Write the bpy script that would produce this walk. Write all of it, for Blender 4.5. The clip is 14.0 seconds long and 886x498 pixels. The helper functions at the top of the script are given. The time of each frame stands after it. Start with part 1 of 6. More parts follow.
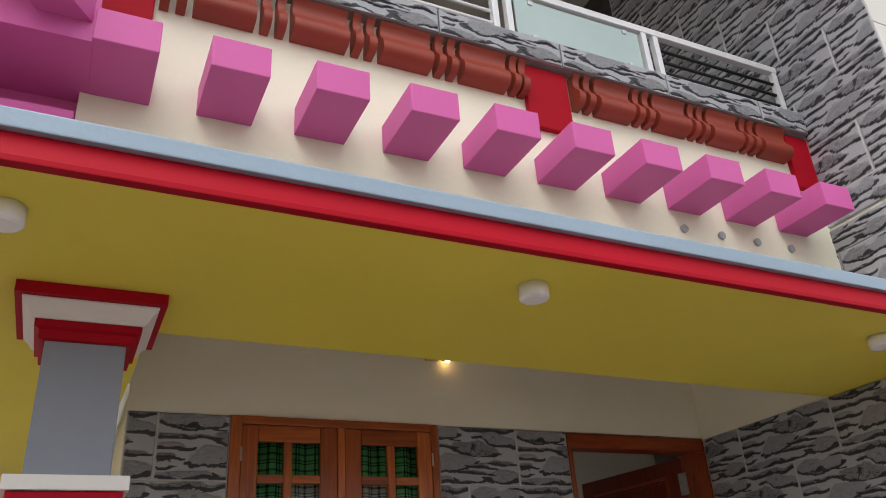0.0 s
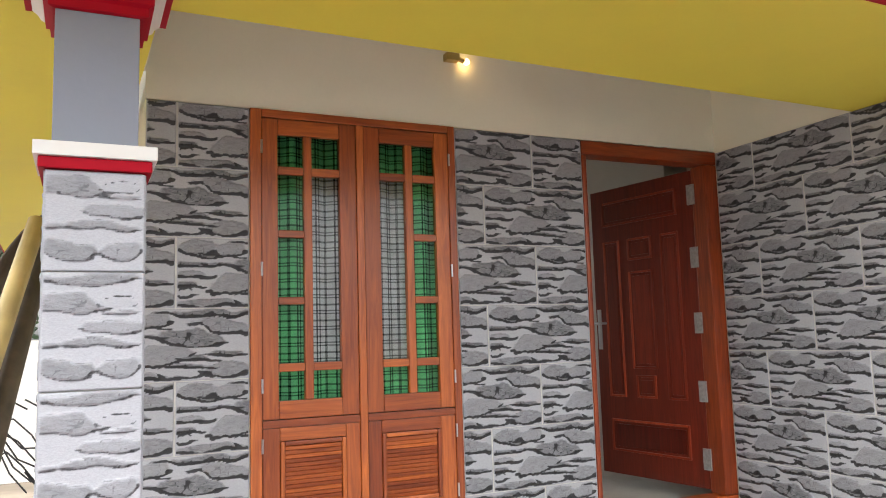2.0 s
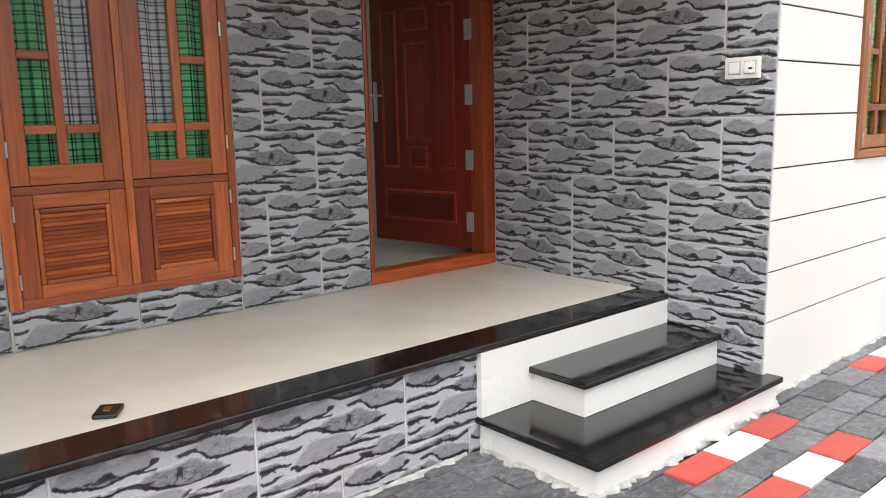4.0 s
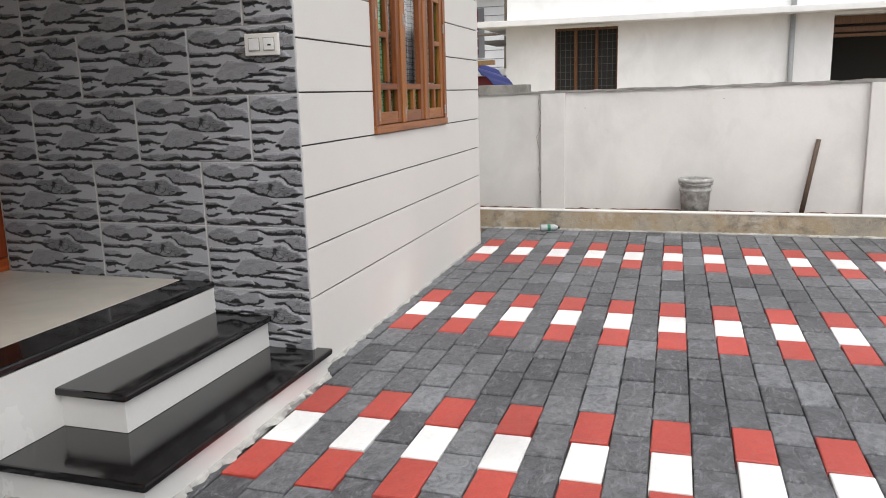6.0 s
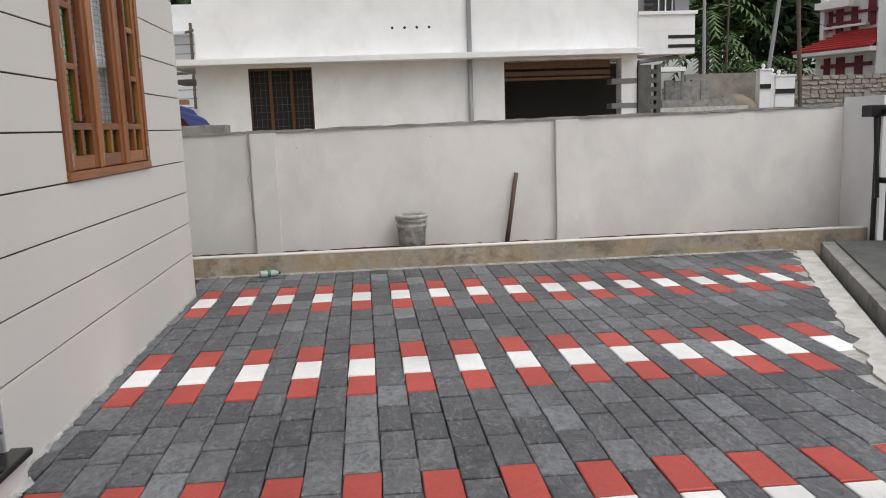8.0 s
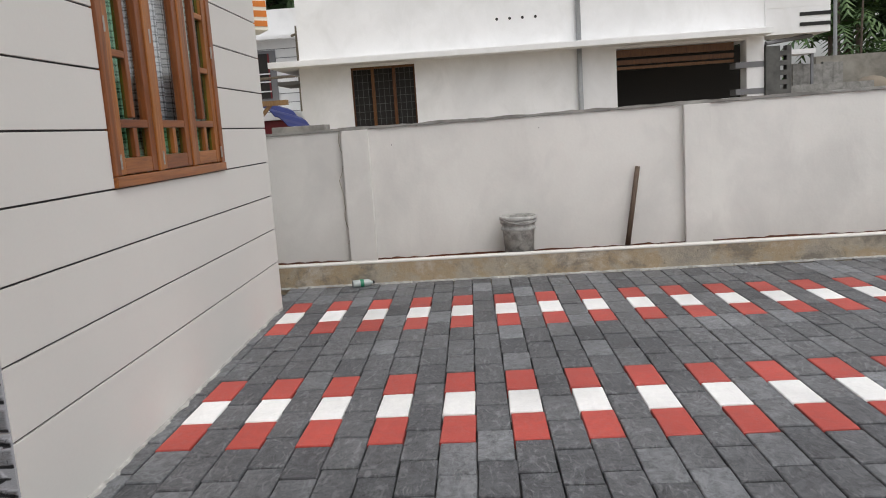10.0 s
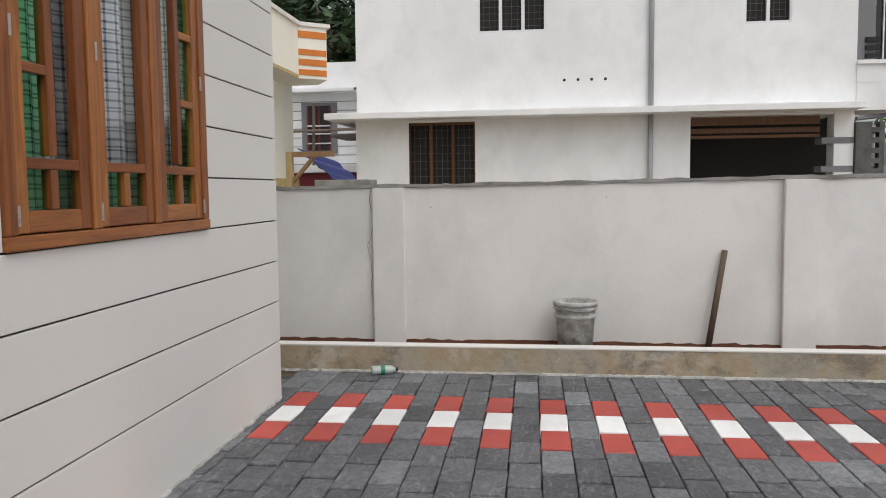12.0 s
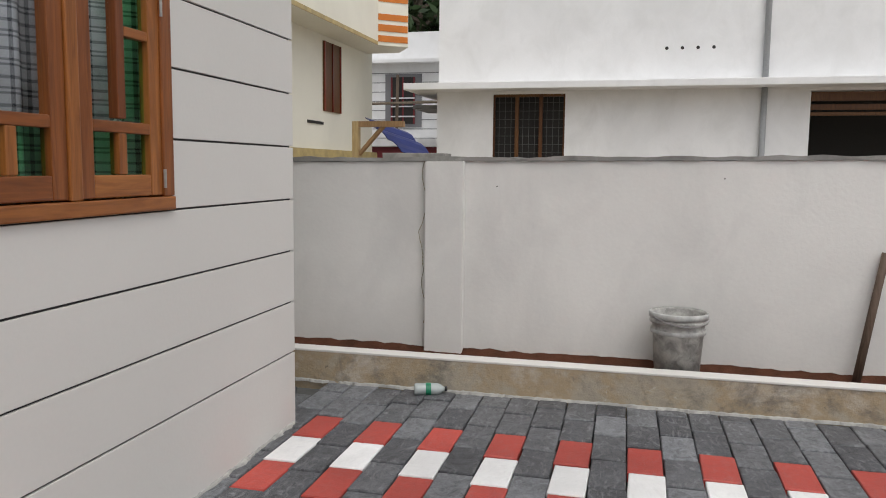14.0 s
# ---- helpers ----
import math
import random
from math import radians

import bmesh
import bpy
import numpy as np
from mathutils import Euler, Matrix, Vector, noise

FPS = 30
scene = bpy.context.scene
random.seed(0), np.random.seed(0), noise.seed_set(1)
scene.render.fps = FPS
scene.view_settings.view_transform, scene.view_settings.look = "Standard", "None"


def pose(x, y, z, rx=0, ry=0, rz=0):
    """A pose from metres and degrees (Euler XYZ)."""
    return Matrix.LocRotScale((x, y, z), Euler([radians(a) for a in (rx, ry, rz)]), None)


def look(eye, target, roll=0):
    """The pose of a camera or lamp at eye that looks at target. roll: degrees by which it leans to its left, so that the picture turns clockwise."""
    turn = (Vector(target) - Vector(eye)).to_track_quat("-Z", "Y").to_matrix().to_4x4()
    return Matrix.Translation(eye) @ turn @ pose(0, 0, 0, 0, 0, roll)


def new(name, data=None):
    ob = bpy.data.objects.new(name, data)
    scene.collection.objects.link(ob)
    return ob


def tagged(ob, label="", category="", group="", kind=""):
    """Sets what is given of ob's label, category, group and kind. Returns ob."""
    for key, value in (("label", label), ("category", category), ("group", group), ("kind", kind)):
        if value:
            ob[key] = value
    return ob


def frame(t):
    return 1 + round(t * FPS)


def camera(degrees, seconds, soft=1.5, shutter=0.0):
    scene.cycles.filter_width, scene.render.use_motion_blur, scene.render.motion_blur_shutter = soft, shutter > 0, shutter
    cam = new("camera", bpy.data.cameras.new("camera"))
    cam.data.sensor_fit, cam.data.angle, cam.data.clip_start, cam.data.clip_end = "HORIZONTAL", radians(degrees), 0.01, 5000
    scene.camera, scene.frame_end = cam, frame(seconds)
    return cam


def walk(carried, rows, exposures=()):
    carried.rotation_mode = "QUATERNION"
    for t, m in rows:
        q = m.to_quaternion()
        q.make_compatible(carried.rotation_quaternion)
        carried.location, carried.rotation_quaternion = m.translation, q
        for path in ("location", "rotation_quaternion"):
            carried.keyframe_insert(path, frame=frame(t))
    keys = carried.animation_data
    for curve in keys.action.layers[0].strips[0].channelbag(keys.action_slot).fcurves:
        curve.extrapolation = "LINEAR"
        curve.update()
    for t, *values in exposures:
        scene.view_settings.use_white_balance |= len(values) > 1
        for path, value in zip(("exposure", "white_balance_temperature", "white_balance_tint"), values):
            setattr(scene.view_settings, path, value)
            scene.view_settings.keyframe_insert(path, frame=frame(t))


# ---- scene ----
cam = camera(59.3, 14.0, soft=1.0)
PATH = [
    (0, (0.65, 0.459, 1.501), (1.457, 2.057, 2.391), -4.1),
    (0.5, (0.643, 0.477, 1.486), (1.426, 2.179, 2.187), -3.5),
    (1, (0.637, 0.505, 1.464), (1.426, 2.266, 1.989), -2.8),
    (1.5, (0.64, 0.521, 1.434), (1.445, 2.313, 1.81), -2.3),
    (2, (0.64, 0.526, 1.408), (1.477, 2.328, 1.631), -1.7),
    (2.2, (0.638, 0.529, 1.398), (1.504, 2.326, 1.545), -1.5),
    (4.3, (0.643, 0.508, 1.288), (2.01, 1.919, 0.915), -1.4),
    (4.5, (0.66, 0.509, 1.279), (2.087, 1.855, 0.895), -1.7),
    (5, (0.705, 0.519, 1.268), (2.294, 1.663, 0.859), -2.0),
    (5.5, (0.775, 0.531, 1.265), (2.539, 1.381, 0.858), -1.9),
    (6, (0.856, 0.528, 1.27), (2.726, 1.12, 0.877), -1.5),
    (6.5, (0.936, 0.555, 1.271), (2.88, 0.863, 0.916), -1.1),
    (7, (0.983, 0.621, 1.255), (2.954, 0.694, 0.923), -1.0),
    (7.5, (1.027, 0.686, 1.272), (2.997, 0.567, 0.952), -1.2),
    (8, (1.097, 0.731, 1.263), (3.066, 0.574, 0.947), -2.0),
    (8.5, (1.233, 0.728, 1.239), (3.209, 0.674, 0.932), -2.7),
    (8.7, (1.318, 0.733, 1.238), (3.295, 0.733, 0.932), -2.7),
    (10.8, (2.233, 0.636, 1.199), (4.209, 0.815, 0.946), -4.2),
    (11, (2.363, 0.62, 1.212), (4.341, 0.824, 1.0), -3.8),
    (11.5, (2.595, 0.609, 1.222), (4.574, 0.859, 1.068), -2.0),
    (12, (2.834, 0.653, 1.223), (4.811, 0.913, 1.071), -0.6),
    (12.5, (3.082, 0.648, 1.213), (5.052, 0.956, 1.066), -0.4),
    (13, (3.332, 0.639, 1.218), (5.289, 1.022, 1.072), -0.6),
    (13.5, (3.618, 0.647, 1.209), (5.558, 1.103, 1.04), 0.1),
    (14, (3.915, 0.677, 1.207), (5.845, 1.159, 0.997), 0.6),
]
walk(cam, [(t, look(eye, target, roll)) for t, eye, target, roll in PATH], exposures=[(0.0, 0.1), (0.5, 0.55), (1.0, 1.0), (1.5, 1.2), (2.2, 1.1), (4.3, 0.38), (5.0, 0.05), (6.0, -0.22), (6.5, -0.58), (7.0, -0.66), (8.5, -0.67), (11.0, -0.64), (14.0, -0.75)])

# ---- world, sun and exposure ----
world = bpy.data.worlds.new("overcast_sky")
scene.world = world
world.use_nodes = True
wn, wl = world.node_tree.nodes, world.node_tree.links
wn.clear()
sky = wn.new("ShaderNodeTexSky")
sky.sky_type, sky.sun_disc = "NISHITA", False
sky.sun_elevation, sky.sun_rotation = radians(63), radians(230.6)
sky.air_density, sky.dust_density, sky.ozone_density = 1.0, 4.0, 1.0
grey = wn.new("ShaderNodeHueSaturation")
grey.inputs["Saturation"].default_value = 0.22
back = wn.new("ShaderNodeBackground")
back.inputs["Strength"].default_value = 0.285
wout = wn.new("ShaderNodeOutputWorld")
wl.new(sky.outputs[0], grey.inputs["Color"])
wl.new(grey.outputs[0], back.inputs["Color"])
wl.new(back.outputs[0], wout.inputs["Surface"])
sun = new("sun", bpy.data.lights.new("sun", "SUN"))
sun.data.energy, sun.data.angle, sun.data.color = 0.85, radians(80), (1.0, 0.985, 0.965)
sun.matrix_world = look((-6.1, -5.0, 15.5), (0, 0, 0))

# ---- materials ----
MATS = {}


def nodes_of(name, rough=0.7, metal=0.0, spec=0.5):
    m = bpy.data.materials.new(name)
    m.use_nodes = True
    nt = m.node_tree
    b = nt.nodes["Principled BSDF"]
    b.inputs["Roughness"].default_value = rough
    b.inputs["Metallic"].default_value = metal
    b.inputs["Specular IOR Level"].default_value = spec
    MATS[name] = m
    return m, nt, b


def ramp(nt, stops):
    r = nt.nodes.new("ShaderNodeValToRGB")
    while len(r.color_ramp.elements) < len(stops):
        r.color_ramp.elements.new(0.5)
    for e, (at, col) in zip(r.color_ramp.elements, stops):
        e.position, e.color = at, (*col, 1)
    return r


def coords(nt, scale=(1, 1, 1), space="Object"):
    tc, mp = nt.nodes.new("ShaderNodeTexCoord"), nt.nodes.new("ShaderNodeMapping")
    mp.inputs["Scale"].default_value = scale
    nt.links.new(tc.outputs[space], mp.inputs["Vector"])
    return mp.outputs[0]


def world_coords(nt, scale=(1, 1, 1)):
    g, mp = nt.nodes.new("ShaderNodeNewGeometry"), nt.nodes.new("ShaderNodeMapping")
    mp.inputs["Scale"].default_value = scale
    nt.links.new(g.outputs["Position"], mp.inputs["Vector"])
    return mp.outputs[0]


def noise_tex(nt, vec, scale, detail=4, rough=0.55, dist=0.0):
    n = nt.nodes.new("ShaderNodeTexNoise")
    n.inputs["Scale"].default_value, n.inputs["Detail"].default_value = scale, detail
    n.inputs["Roughness"].default_value, n.inputs["Distortion"].default_value = rough, dist
    nt.links.new(vec, n.inputs["Vector"])
    return n.outputs["Fac"]


def mixed(nt, fac, a, b, kind="MIX"):
    m = nt.nodes.new("ShaderNodeMix")
    m.data_type, m.blend_type = "RGBA", kind
    for s, v in ((m.inputs["Factor"], fac), (m.inputs["A"], a), (m.inputs["B"], b)):
        if isinstance(v, (int, float)):
            s.default_value = v
        elif isinstance(v, tuple):
            s.default_value = (*v, 1)
        else:
            nt.links.new(v, s)
    return m.outputs["Result"]


def maths(nt, op, a, b=None, c=None):
    m = nt.nodes.new("ShaderNodeMath")
    m.operation = op
    for s, v in zip(m.inputs, (a, b, c)):
        if v is None:
            continue
        if isinstance(v, (int, float)):
            s.default_value = v
        else:
            nt.links.new(v, s)
    return m.outputs[0]


def bumped(nt, b, height, strength=0.3, dist=0.01):
    u = nt.nodes.new("ShaderNodeBump")
    u.inputs["Strength"].default_value, u.inputs["Distance"].default_value = strength, dist
    nt.links.new(height, u.inputs["Height"])
    nt.links.new(u.outputs[0], b.inputs["Normal"])


def rand_of(nt):
    """A random value for each object, and for each island of a joined mesh."""
    o, g = nt.nodes.new("ShaderNodeObjectInfo"), nt.nodes.new("ShaderNodeNewGeometry")
    return maths(nt, "FRACT", maths(nt, "ADD", o.outputs["Random"], g.outputs["Random Per Island"]))


def paint(name, colour, rough=0.6, stain=0.12, stain_scale=0.9, bump=0.12, grain=70, spec=0.35, dirt=None, streaks=False):
    """Painted plaster or enamel: broad blotches, fine grain and a light relief."""
    m, nt, b = nodes_of(name, rough, 0, spec)
    v = world_coords(nt)
    big = noise_tex(nt, v, stain_scale, 5, 0.6, 0.4)
    fine = noise_tex(nt, v, grain, 3)
    dark = tuple(c * (1 - 2.0 * stain) for c in colour)
    r = ramp(nt, [(0.32, dark), (0.62, colour)])
    nt.links.new(big, r.inputs[0])
    col = mixed(nt, maths(nt, "MULTIPLY", fine, 0.16), r.outputs[0], tuple(c * 0.72 for c in colour))
    if streaks:
        s = noise_tex(nt, world_coords(nt, (1.1, 1.1, 0.75)), 1.9, 7, 0.6, 0.5)
        f = ramp(nt, [(0.46, (0, 0, 0)), (0.70, (1, 1, 1))])
        nt.links.new(s, f.inputs[0])
        col = mixed(nt, maths(nt, "MULTIPLY", f.outputs[0], 0.55), col, dirt)
    nt.links.new(col, b.inputs["Base Color"])
    rr = maths(nt, "MULTIPLY_ADD", big, 0.25, rough - 0.1)
    nt.links.new(rr, b.inputs["Roughness"])
    bumped(nt, b, maths(nt, "ADD", fine, maths(nt, "MULTIPLY", big, 0.6)), bump, 0.004)
    return m


def timber(name, light, dark, rough=0.32, axis=2, spec=0.5):
    """Varnished wood with grain along one axis."""
    m, nt, b = nodes_of(name, rough, 0, spec)
    b.inputs["Coat Weight"].default_value, b.inputs["Coat Roughness"].default_value = 0.12, 0.22
    sc = [16.0, 16.0, 16.0]
    sc[axis] = 1.1
    r0 = rand_of(nt)
    v = world_coords(nt, tuple(sc))
    shift = nt.nodes.new("ShaderNodeVectorMath")
    shift.operation = "ADD"
    comb = nt.nodes.new("ShaderNodeCombineXYZ")
    for i in range(3):
        nt.links.new(maths(nt, "MULTIPLY", r0, 13.7 + i), comb.inputs[i])
    nt.links.new(v, shift.inputs[0])
    nt.links.new(comb.outputs[0], shift.inputs[1])
    g = noise_tex(nt, shift.outputs[0], 2.0, 6, 0.62, 1.6)
    pore = noise_tex(nt, shift.outputs[0], 14.0, 3, 0.6, 0.4)
    r = ramp(nt, [(0.28, dark), (0.5, tuple((p + q) / 2 for p, q in zip(light, dark))), (0.72, light)])
    nt.links.new(g, r.inputs[0])
    col = mixed(nt, maths(nt, "MULTIPLY", pore, 0.35), r.outputs[0], tuple(c * 0.55 for c in dark))
    tone = ramp(nt, [(0.0, (0.62, 0.50, 0.47)), (0.55, (0.95, 0.92, 0.9)), (1.0, (1.35, 1.5, 1.45))])
    nt.links.new(r0, tone.inputs[0])
    nt.links.new(mixed(nt, 1.0, col, tone.outputs[0], "MULTIPLY"), b.inputs["Base Color"])
    bumped(nt, b, pore, 0.12, 0.002)
    return m


def plain(name, colour, rough=0.5, metal=0.0, spread=0.15, scale=30, spec=0.5):
    m, nt, b = nodes_of(name, rough, metal, spec)
    n = noise_tex(nt, world_coords(nt), scale, 4)
    r = ramp(nt, [(0.3, tuple(c * (1 - spread) for c in colour)), (0.7, colour)])
    nt.links.new(n, r.inputs[0])
    nt.links.new(r.outputs[0], b.inputs["Base Color"])
    bumped(nt, b, n, 0.06, 0.002)
    return m


paint("yellow_paint", (0.74, 0.635, 0.075), 0.62, 0.05, 0.7)
paint("cream_paint", (0.81, 0.775, 0.62), 0.6, 0.05, 0.8)
paint("white_paint", (0.71, 0.69, 0.65), 0.55, 0.03, 0.7)
paint("pink_paint", (0.61, 0.115, 0.36), 0.55, 0.05, 1.2)
paint("red_paint", (0.37, 0.004, 0.015), 0.5, 0.06, 1.5, spec=0.1)
paint("blue_grey_paint", (0.28, 0.365, 0.45), 0.5, 0.06, 1.5)
paint("grey_paint", (0.235, 0.25, 0.30), 0.55, 0.05, 1.5)
paint("groove_paint", (0.06, 0.055, 0.055), 0.7, 0.1)
paint("terracotta_paint", (0.27, 0.036, 0.016), 0.45, 0.1, 4, spec=0.5)
paint("compound_plaster", (0.80, 0.785, 0.75), 0.78, 0.07, 0.8, 0.25, 45, 0.25, (0.585, 0.575, 0.555), True)
paint("interior_paint", (0.60, 0.57, 0.52), 0.7, 0.04)
paint("neighbour_white", (0.87, 0.87, 0.87), 0.75, 0.05, 0.6, 0.15, 30, 0.25, (0.71, 0.71, 0.70), True)
paint("neighbour_cream", (0.82, 0.795, 0.69), 0.7, 0.05, 0.6)
paint("orange_paint", (0.62, 0.19, 0.03), 0.6, 0.08, 2)
paint("neighbour_grey", (0.22, 0.22, 0.23), 0.75, 0.1, 0.6)
paint("wall_tile_white", (0.74, 0.73, 0.70), 0.22, 0.03, 2, 0.02, 60, 0.5)
paint("floor_tile_cream", (0.70, 0.655, 0.57), 0.16, 0.05, 3.0, 0.02, 25, 0.5)
paint("rough_cement", (0.33, 0.32, 0.30), 0.9, 0.22, 5, 0.7, 60, 0.2)
paint("pale_cement", (0.60, 0.585, 0.55), 0.9, 0.16, 8, 0.8, 60, 0.2)
paint("dark_cement", (0.13, 0.13, 0.125), 0.9, 0.2, 4, 0.6, 50, 0.2)
paint("ground_earth", (0.33, 0.28, 0.22), 0.95, 0.25, 0.4, 0.5, 12, 0.2)
paint("red_soil", (0.10, 0.042, 0.025), 0.97, 0.25, 9, 0.9, 90, 0.1)
paint("block_wall", (0.34, 0.32, 0.28), 0.9, 0.2, 2.0, 0.5, 30, 0.2)
timber("teak", (0.54, 0.135, 0.026), (0.21, 0.036, 0.009))
timber("teak_flat", (0.54, 0.135, 0.026), (0.21, 0.036, 0.009), axis=0)
timber("side_teak", (0.40, 0.140, 0.034), (0.165, 0.050, 0.012), 0.40, spec=0.35)
timber("side_teak_flat", (0.40, 0.140, 0.034), (0.165, 0.050, 0.012), 0.40, axis=0, spec=0.35)
timber("door_wood", (0.235, 0.027, 0.011), (0.105, 0.0125, 0.005), 0.28)
timber("dark_teak", (0.17, 0.075, 0.026), (0.075, 0.030, 0.012), 0.5, spec=0.3)
timber("jamb_teak", (0.47, 0.092, 0.017), (0.18, 0.026, 0.006))
timber("jamb_teak_flat", (0.47, 0.092, 0.017), (0.18, 0.026, 0.006), axis=0)
timber("pole_wood", (0.22, 0.17, 0.13), (0.09, 0.065, 0.05), 0.8, spec=0.2)
timber("raw_plank", (0.50, 0.36, 0.19), (0.30, 0.19, 0.09), 0.7, spec=0.2)
plain("steel", (0.62, 0.62, 0.63), 0.28, 1.0, 0.1)
paint("splashed_cement", (0.50, 0.49, 0.46), 0.85, 0.30, 16, 0.8, 60, 0.2)
paint("mortar_grey", (0.50, 0.49, 0.46), 0.9, 0.2, 12, 0.8, 60, 0.2)
timber("door_trim", (0.42, 0.062, 0.020), (0.21, 0.027, 0.010), 0.28)
plain("brushed_steel", (0.46, 0.44, 0.41), 0.42, 0.5, 0.35, 60)
plain("white_steel", (0.78, 0.78, 0.79), 0.3, 0.2, 0.06)
plain("brass", (0.55, 0.42, 0.16), 0.3, 1.0)
plain("black_metal", (0.015, 0.014, 0.014), 0.4, 0.3)
plain("worn_plastic", (0.50, 0.50, 0.48), 0.55, 0, 0.45, 25)
plain("bottle_white", (0.42, 0.46, 0.45), 0.25, 0, 0.1)
plain("lamp_plastic", (0.80, 0.80, 0.79), 0.35, 0, 0.04)
plain("switch_plastic", (0.78, 0.76, 0.72), 0.35, 0, 0.04)
plain("black_plastic", (0.012, 0.012, 0.013), 0.35)
plain("dark_glass", (0.015, 0.015, 0.016), 0.2)
# near-black that stands in for the shade inside openings and holes
plain("opening_shade", (0.03, 0.028, 0.026), 0.9)
plain("green_label", (0.01, 0.20, 0.10), 0.4)
plain("tarp_blue", (0.008, 0.018, 0.13), 0.45, 0, 0.3, 8)
plain("red_roof", (0.45, 0.03, 0.03), 0.5)
plain("maroon", (0.16, 0.012, 0.018), 0.5)
plain("pipe_grey", (0.36, 0.37, 0.38), 0.5)
plain("bark", (0.14, 0.11, 0.085), 0.95, 0, 0.4, 9)
plain("bamboo", (0.52, 0.40, 0.17), 0.5, 0, 0.35, 6)
plain("dry_leaf", (0.30, 0.24, 0.13), 0.8, 0, 0.4, 14)
plain("dark_sheath", (0.085, 0.062, 0.040), 0.8, 0, 0.5, 10)
plain("wire_black", (0.02, 0.02, 0.02), 0.6)
plain("block_stone", (0.36, 0.33, 0.28), 0.9, 0, 0.35, 3)


def granite():
    m, nt, b = nodes_of("black_granite", 0.12, 0, 0.6)
    v = world_coords(nt)
    n = noise_tex(nt, v, 120, 3, 0.7)
    c = noise_tex(nt, v, 9, 5, 0.6, 0.5)
    r = ramp(nt, [(0.5, (0.007, 0.006, 0.006)), (0.85, (0.022, 0.021, 0.021))])
    nt.links.new(n, r.inputs[0])
    dust = ramp(nt, [(0.56, (0, 0, 0)), (0.8, (1, 1, 1))])
    nt.links.new(c, dust.inputs[0])
    nt.links.new(mixed(nt, maths(nt, "MULTIPLY", dust.outputs[0], 0.25), r.outputs[0], (0.16, 0.155, 0.15)), b.inputs["Base Color"])
    nt.links.new(maths(nt, "MULTIPLY_ADD", c, 0.16, 0.02), b.inputs["Roughness"])


def stone_tile():
    """Printed ledge-stone wall tile: pale ground, mid-grey textured stones, dark crevice print and painted shade under
    the stones.
    """
    m, nt, b = nodes_of("stone_tile", 0.5, 0, 0.45)
    a = nt.nodes.new("ShaderNodeAttribute")
    a.attribute_name = "ink_shade"
    s = nt.nodes.new("ShaderNodeSeparateColor")
    nt.links.new(a.outputs["Color"], s.inputs[0])
    v = coords(nt, (1, 1, 2.6))
    n = noise_tex(nt, v, 30, 7, 0.72, 1.2)
    f = noise_tex(nt, v, 160, 3, 0.6)
    ground = ramp(nt, [(0.3, (0.33, 0.335, 0.355)), (0.65, (0.40, 0.405, 0.43))])
    nt.links.new(f, ground.inputs[0])
    stone = ramp(nt, [(0.32, (0.050, 0.051, 0.056)), (0.52, (0.165, 0.168, 0.178)), (0.72, (0.265, 0.27, 0.285))])
    nt.links.new(n, stone.inputs[0])
    col = mixed(nt, s.outputs[0], ground.outputs[0], stone.outputs[0])
    # crevice print and the stones' painted shadow edges, sharpened to near black
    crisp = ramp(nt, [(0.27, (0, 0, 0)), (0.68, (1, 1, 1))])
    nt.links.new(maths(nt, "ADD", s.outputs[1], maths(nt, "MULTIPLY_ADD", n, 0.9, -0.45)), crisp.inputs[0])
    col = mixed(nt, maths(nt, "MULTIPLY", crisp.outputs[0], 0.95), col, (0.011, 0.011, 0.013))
    nt.links.new(col, b.inputs["Base Color"])
    bumped(nt, b, maths(nt, "ADD", maths(nt, "MULTIPLY", n, s.outputs[0]), maths(nt, "MULTIPLY", f, 0.05)), 0.75, 0.010)


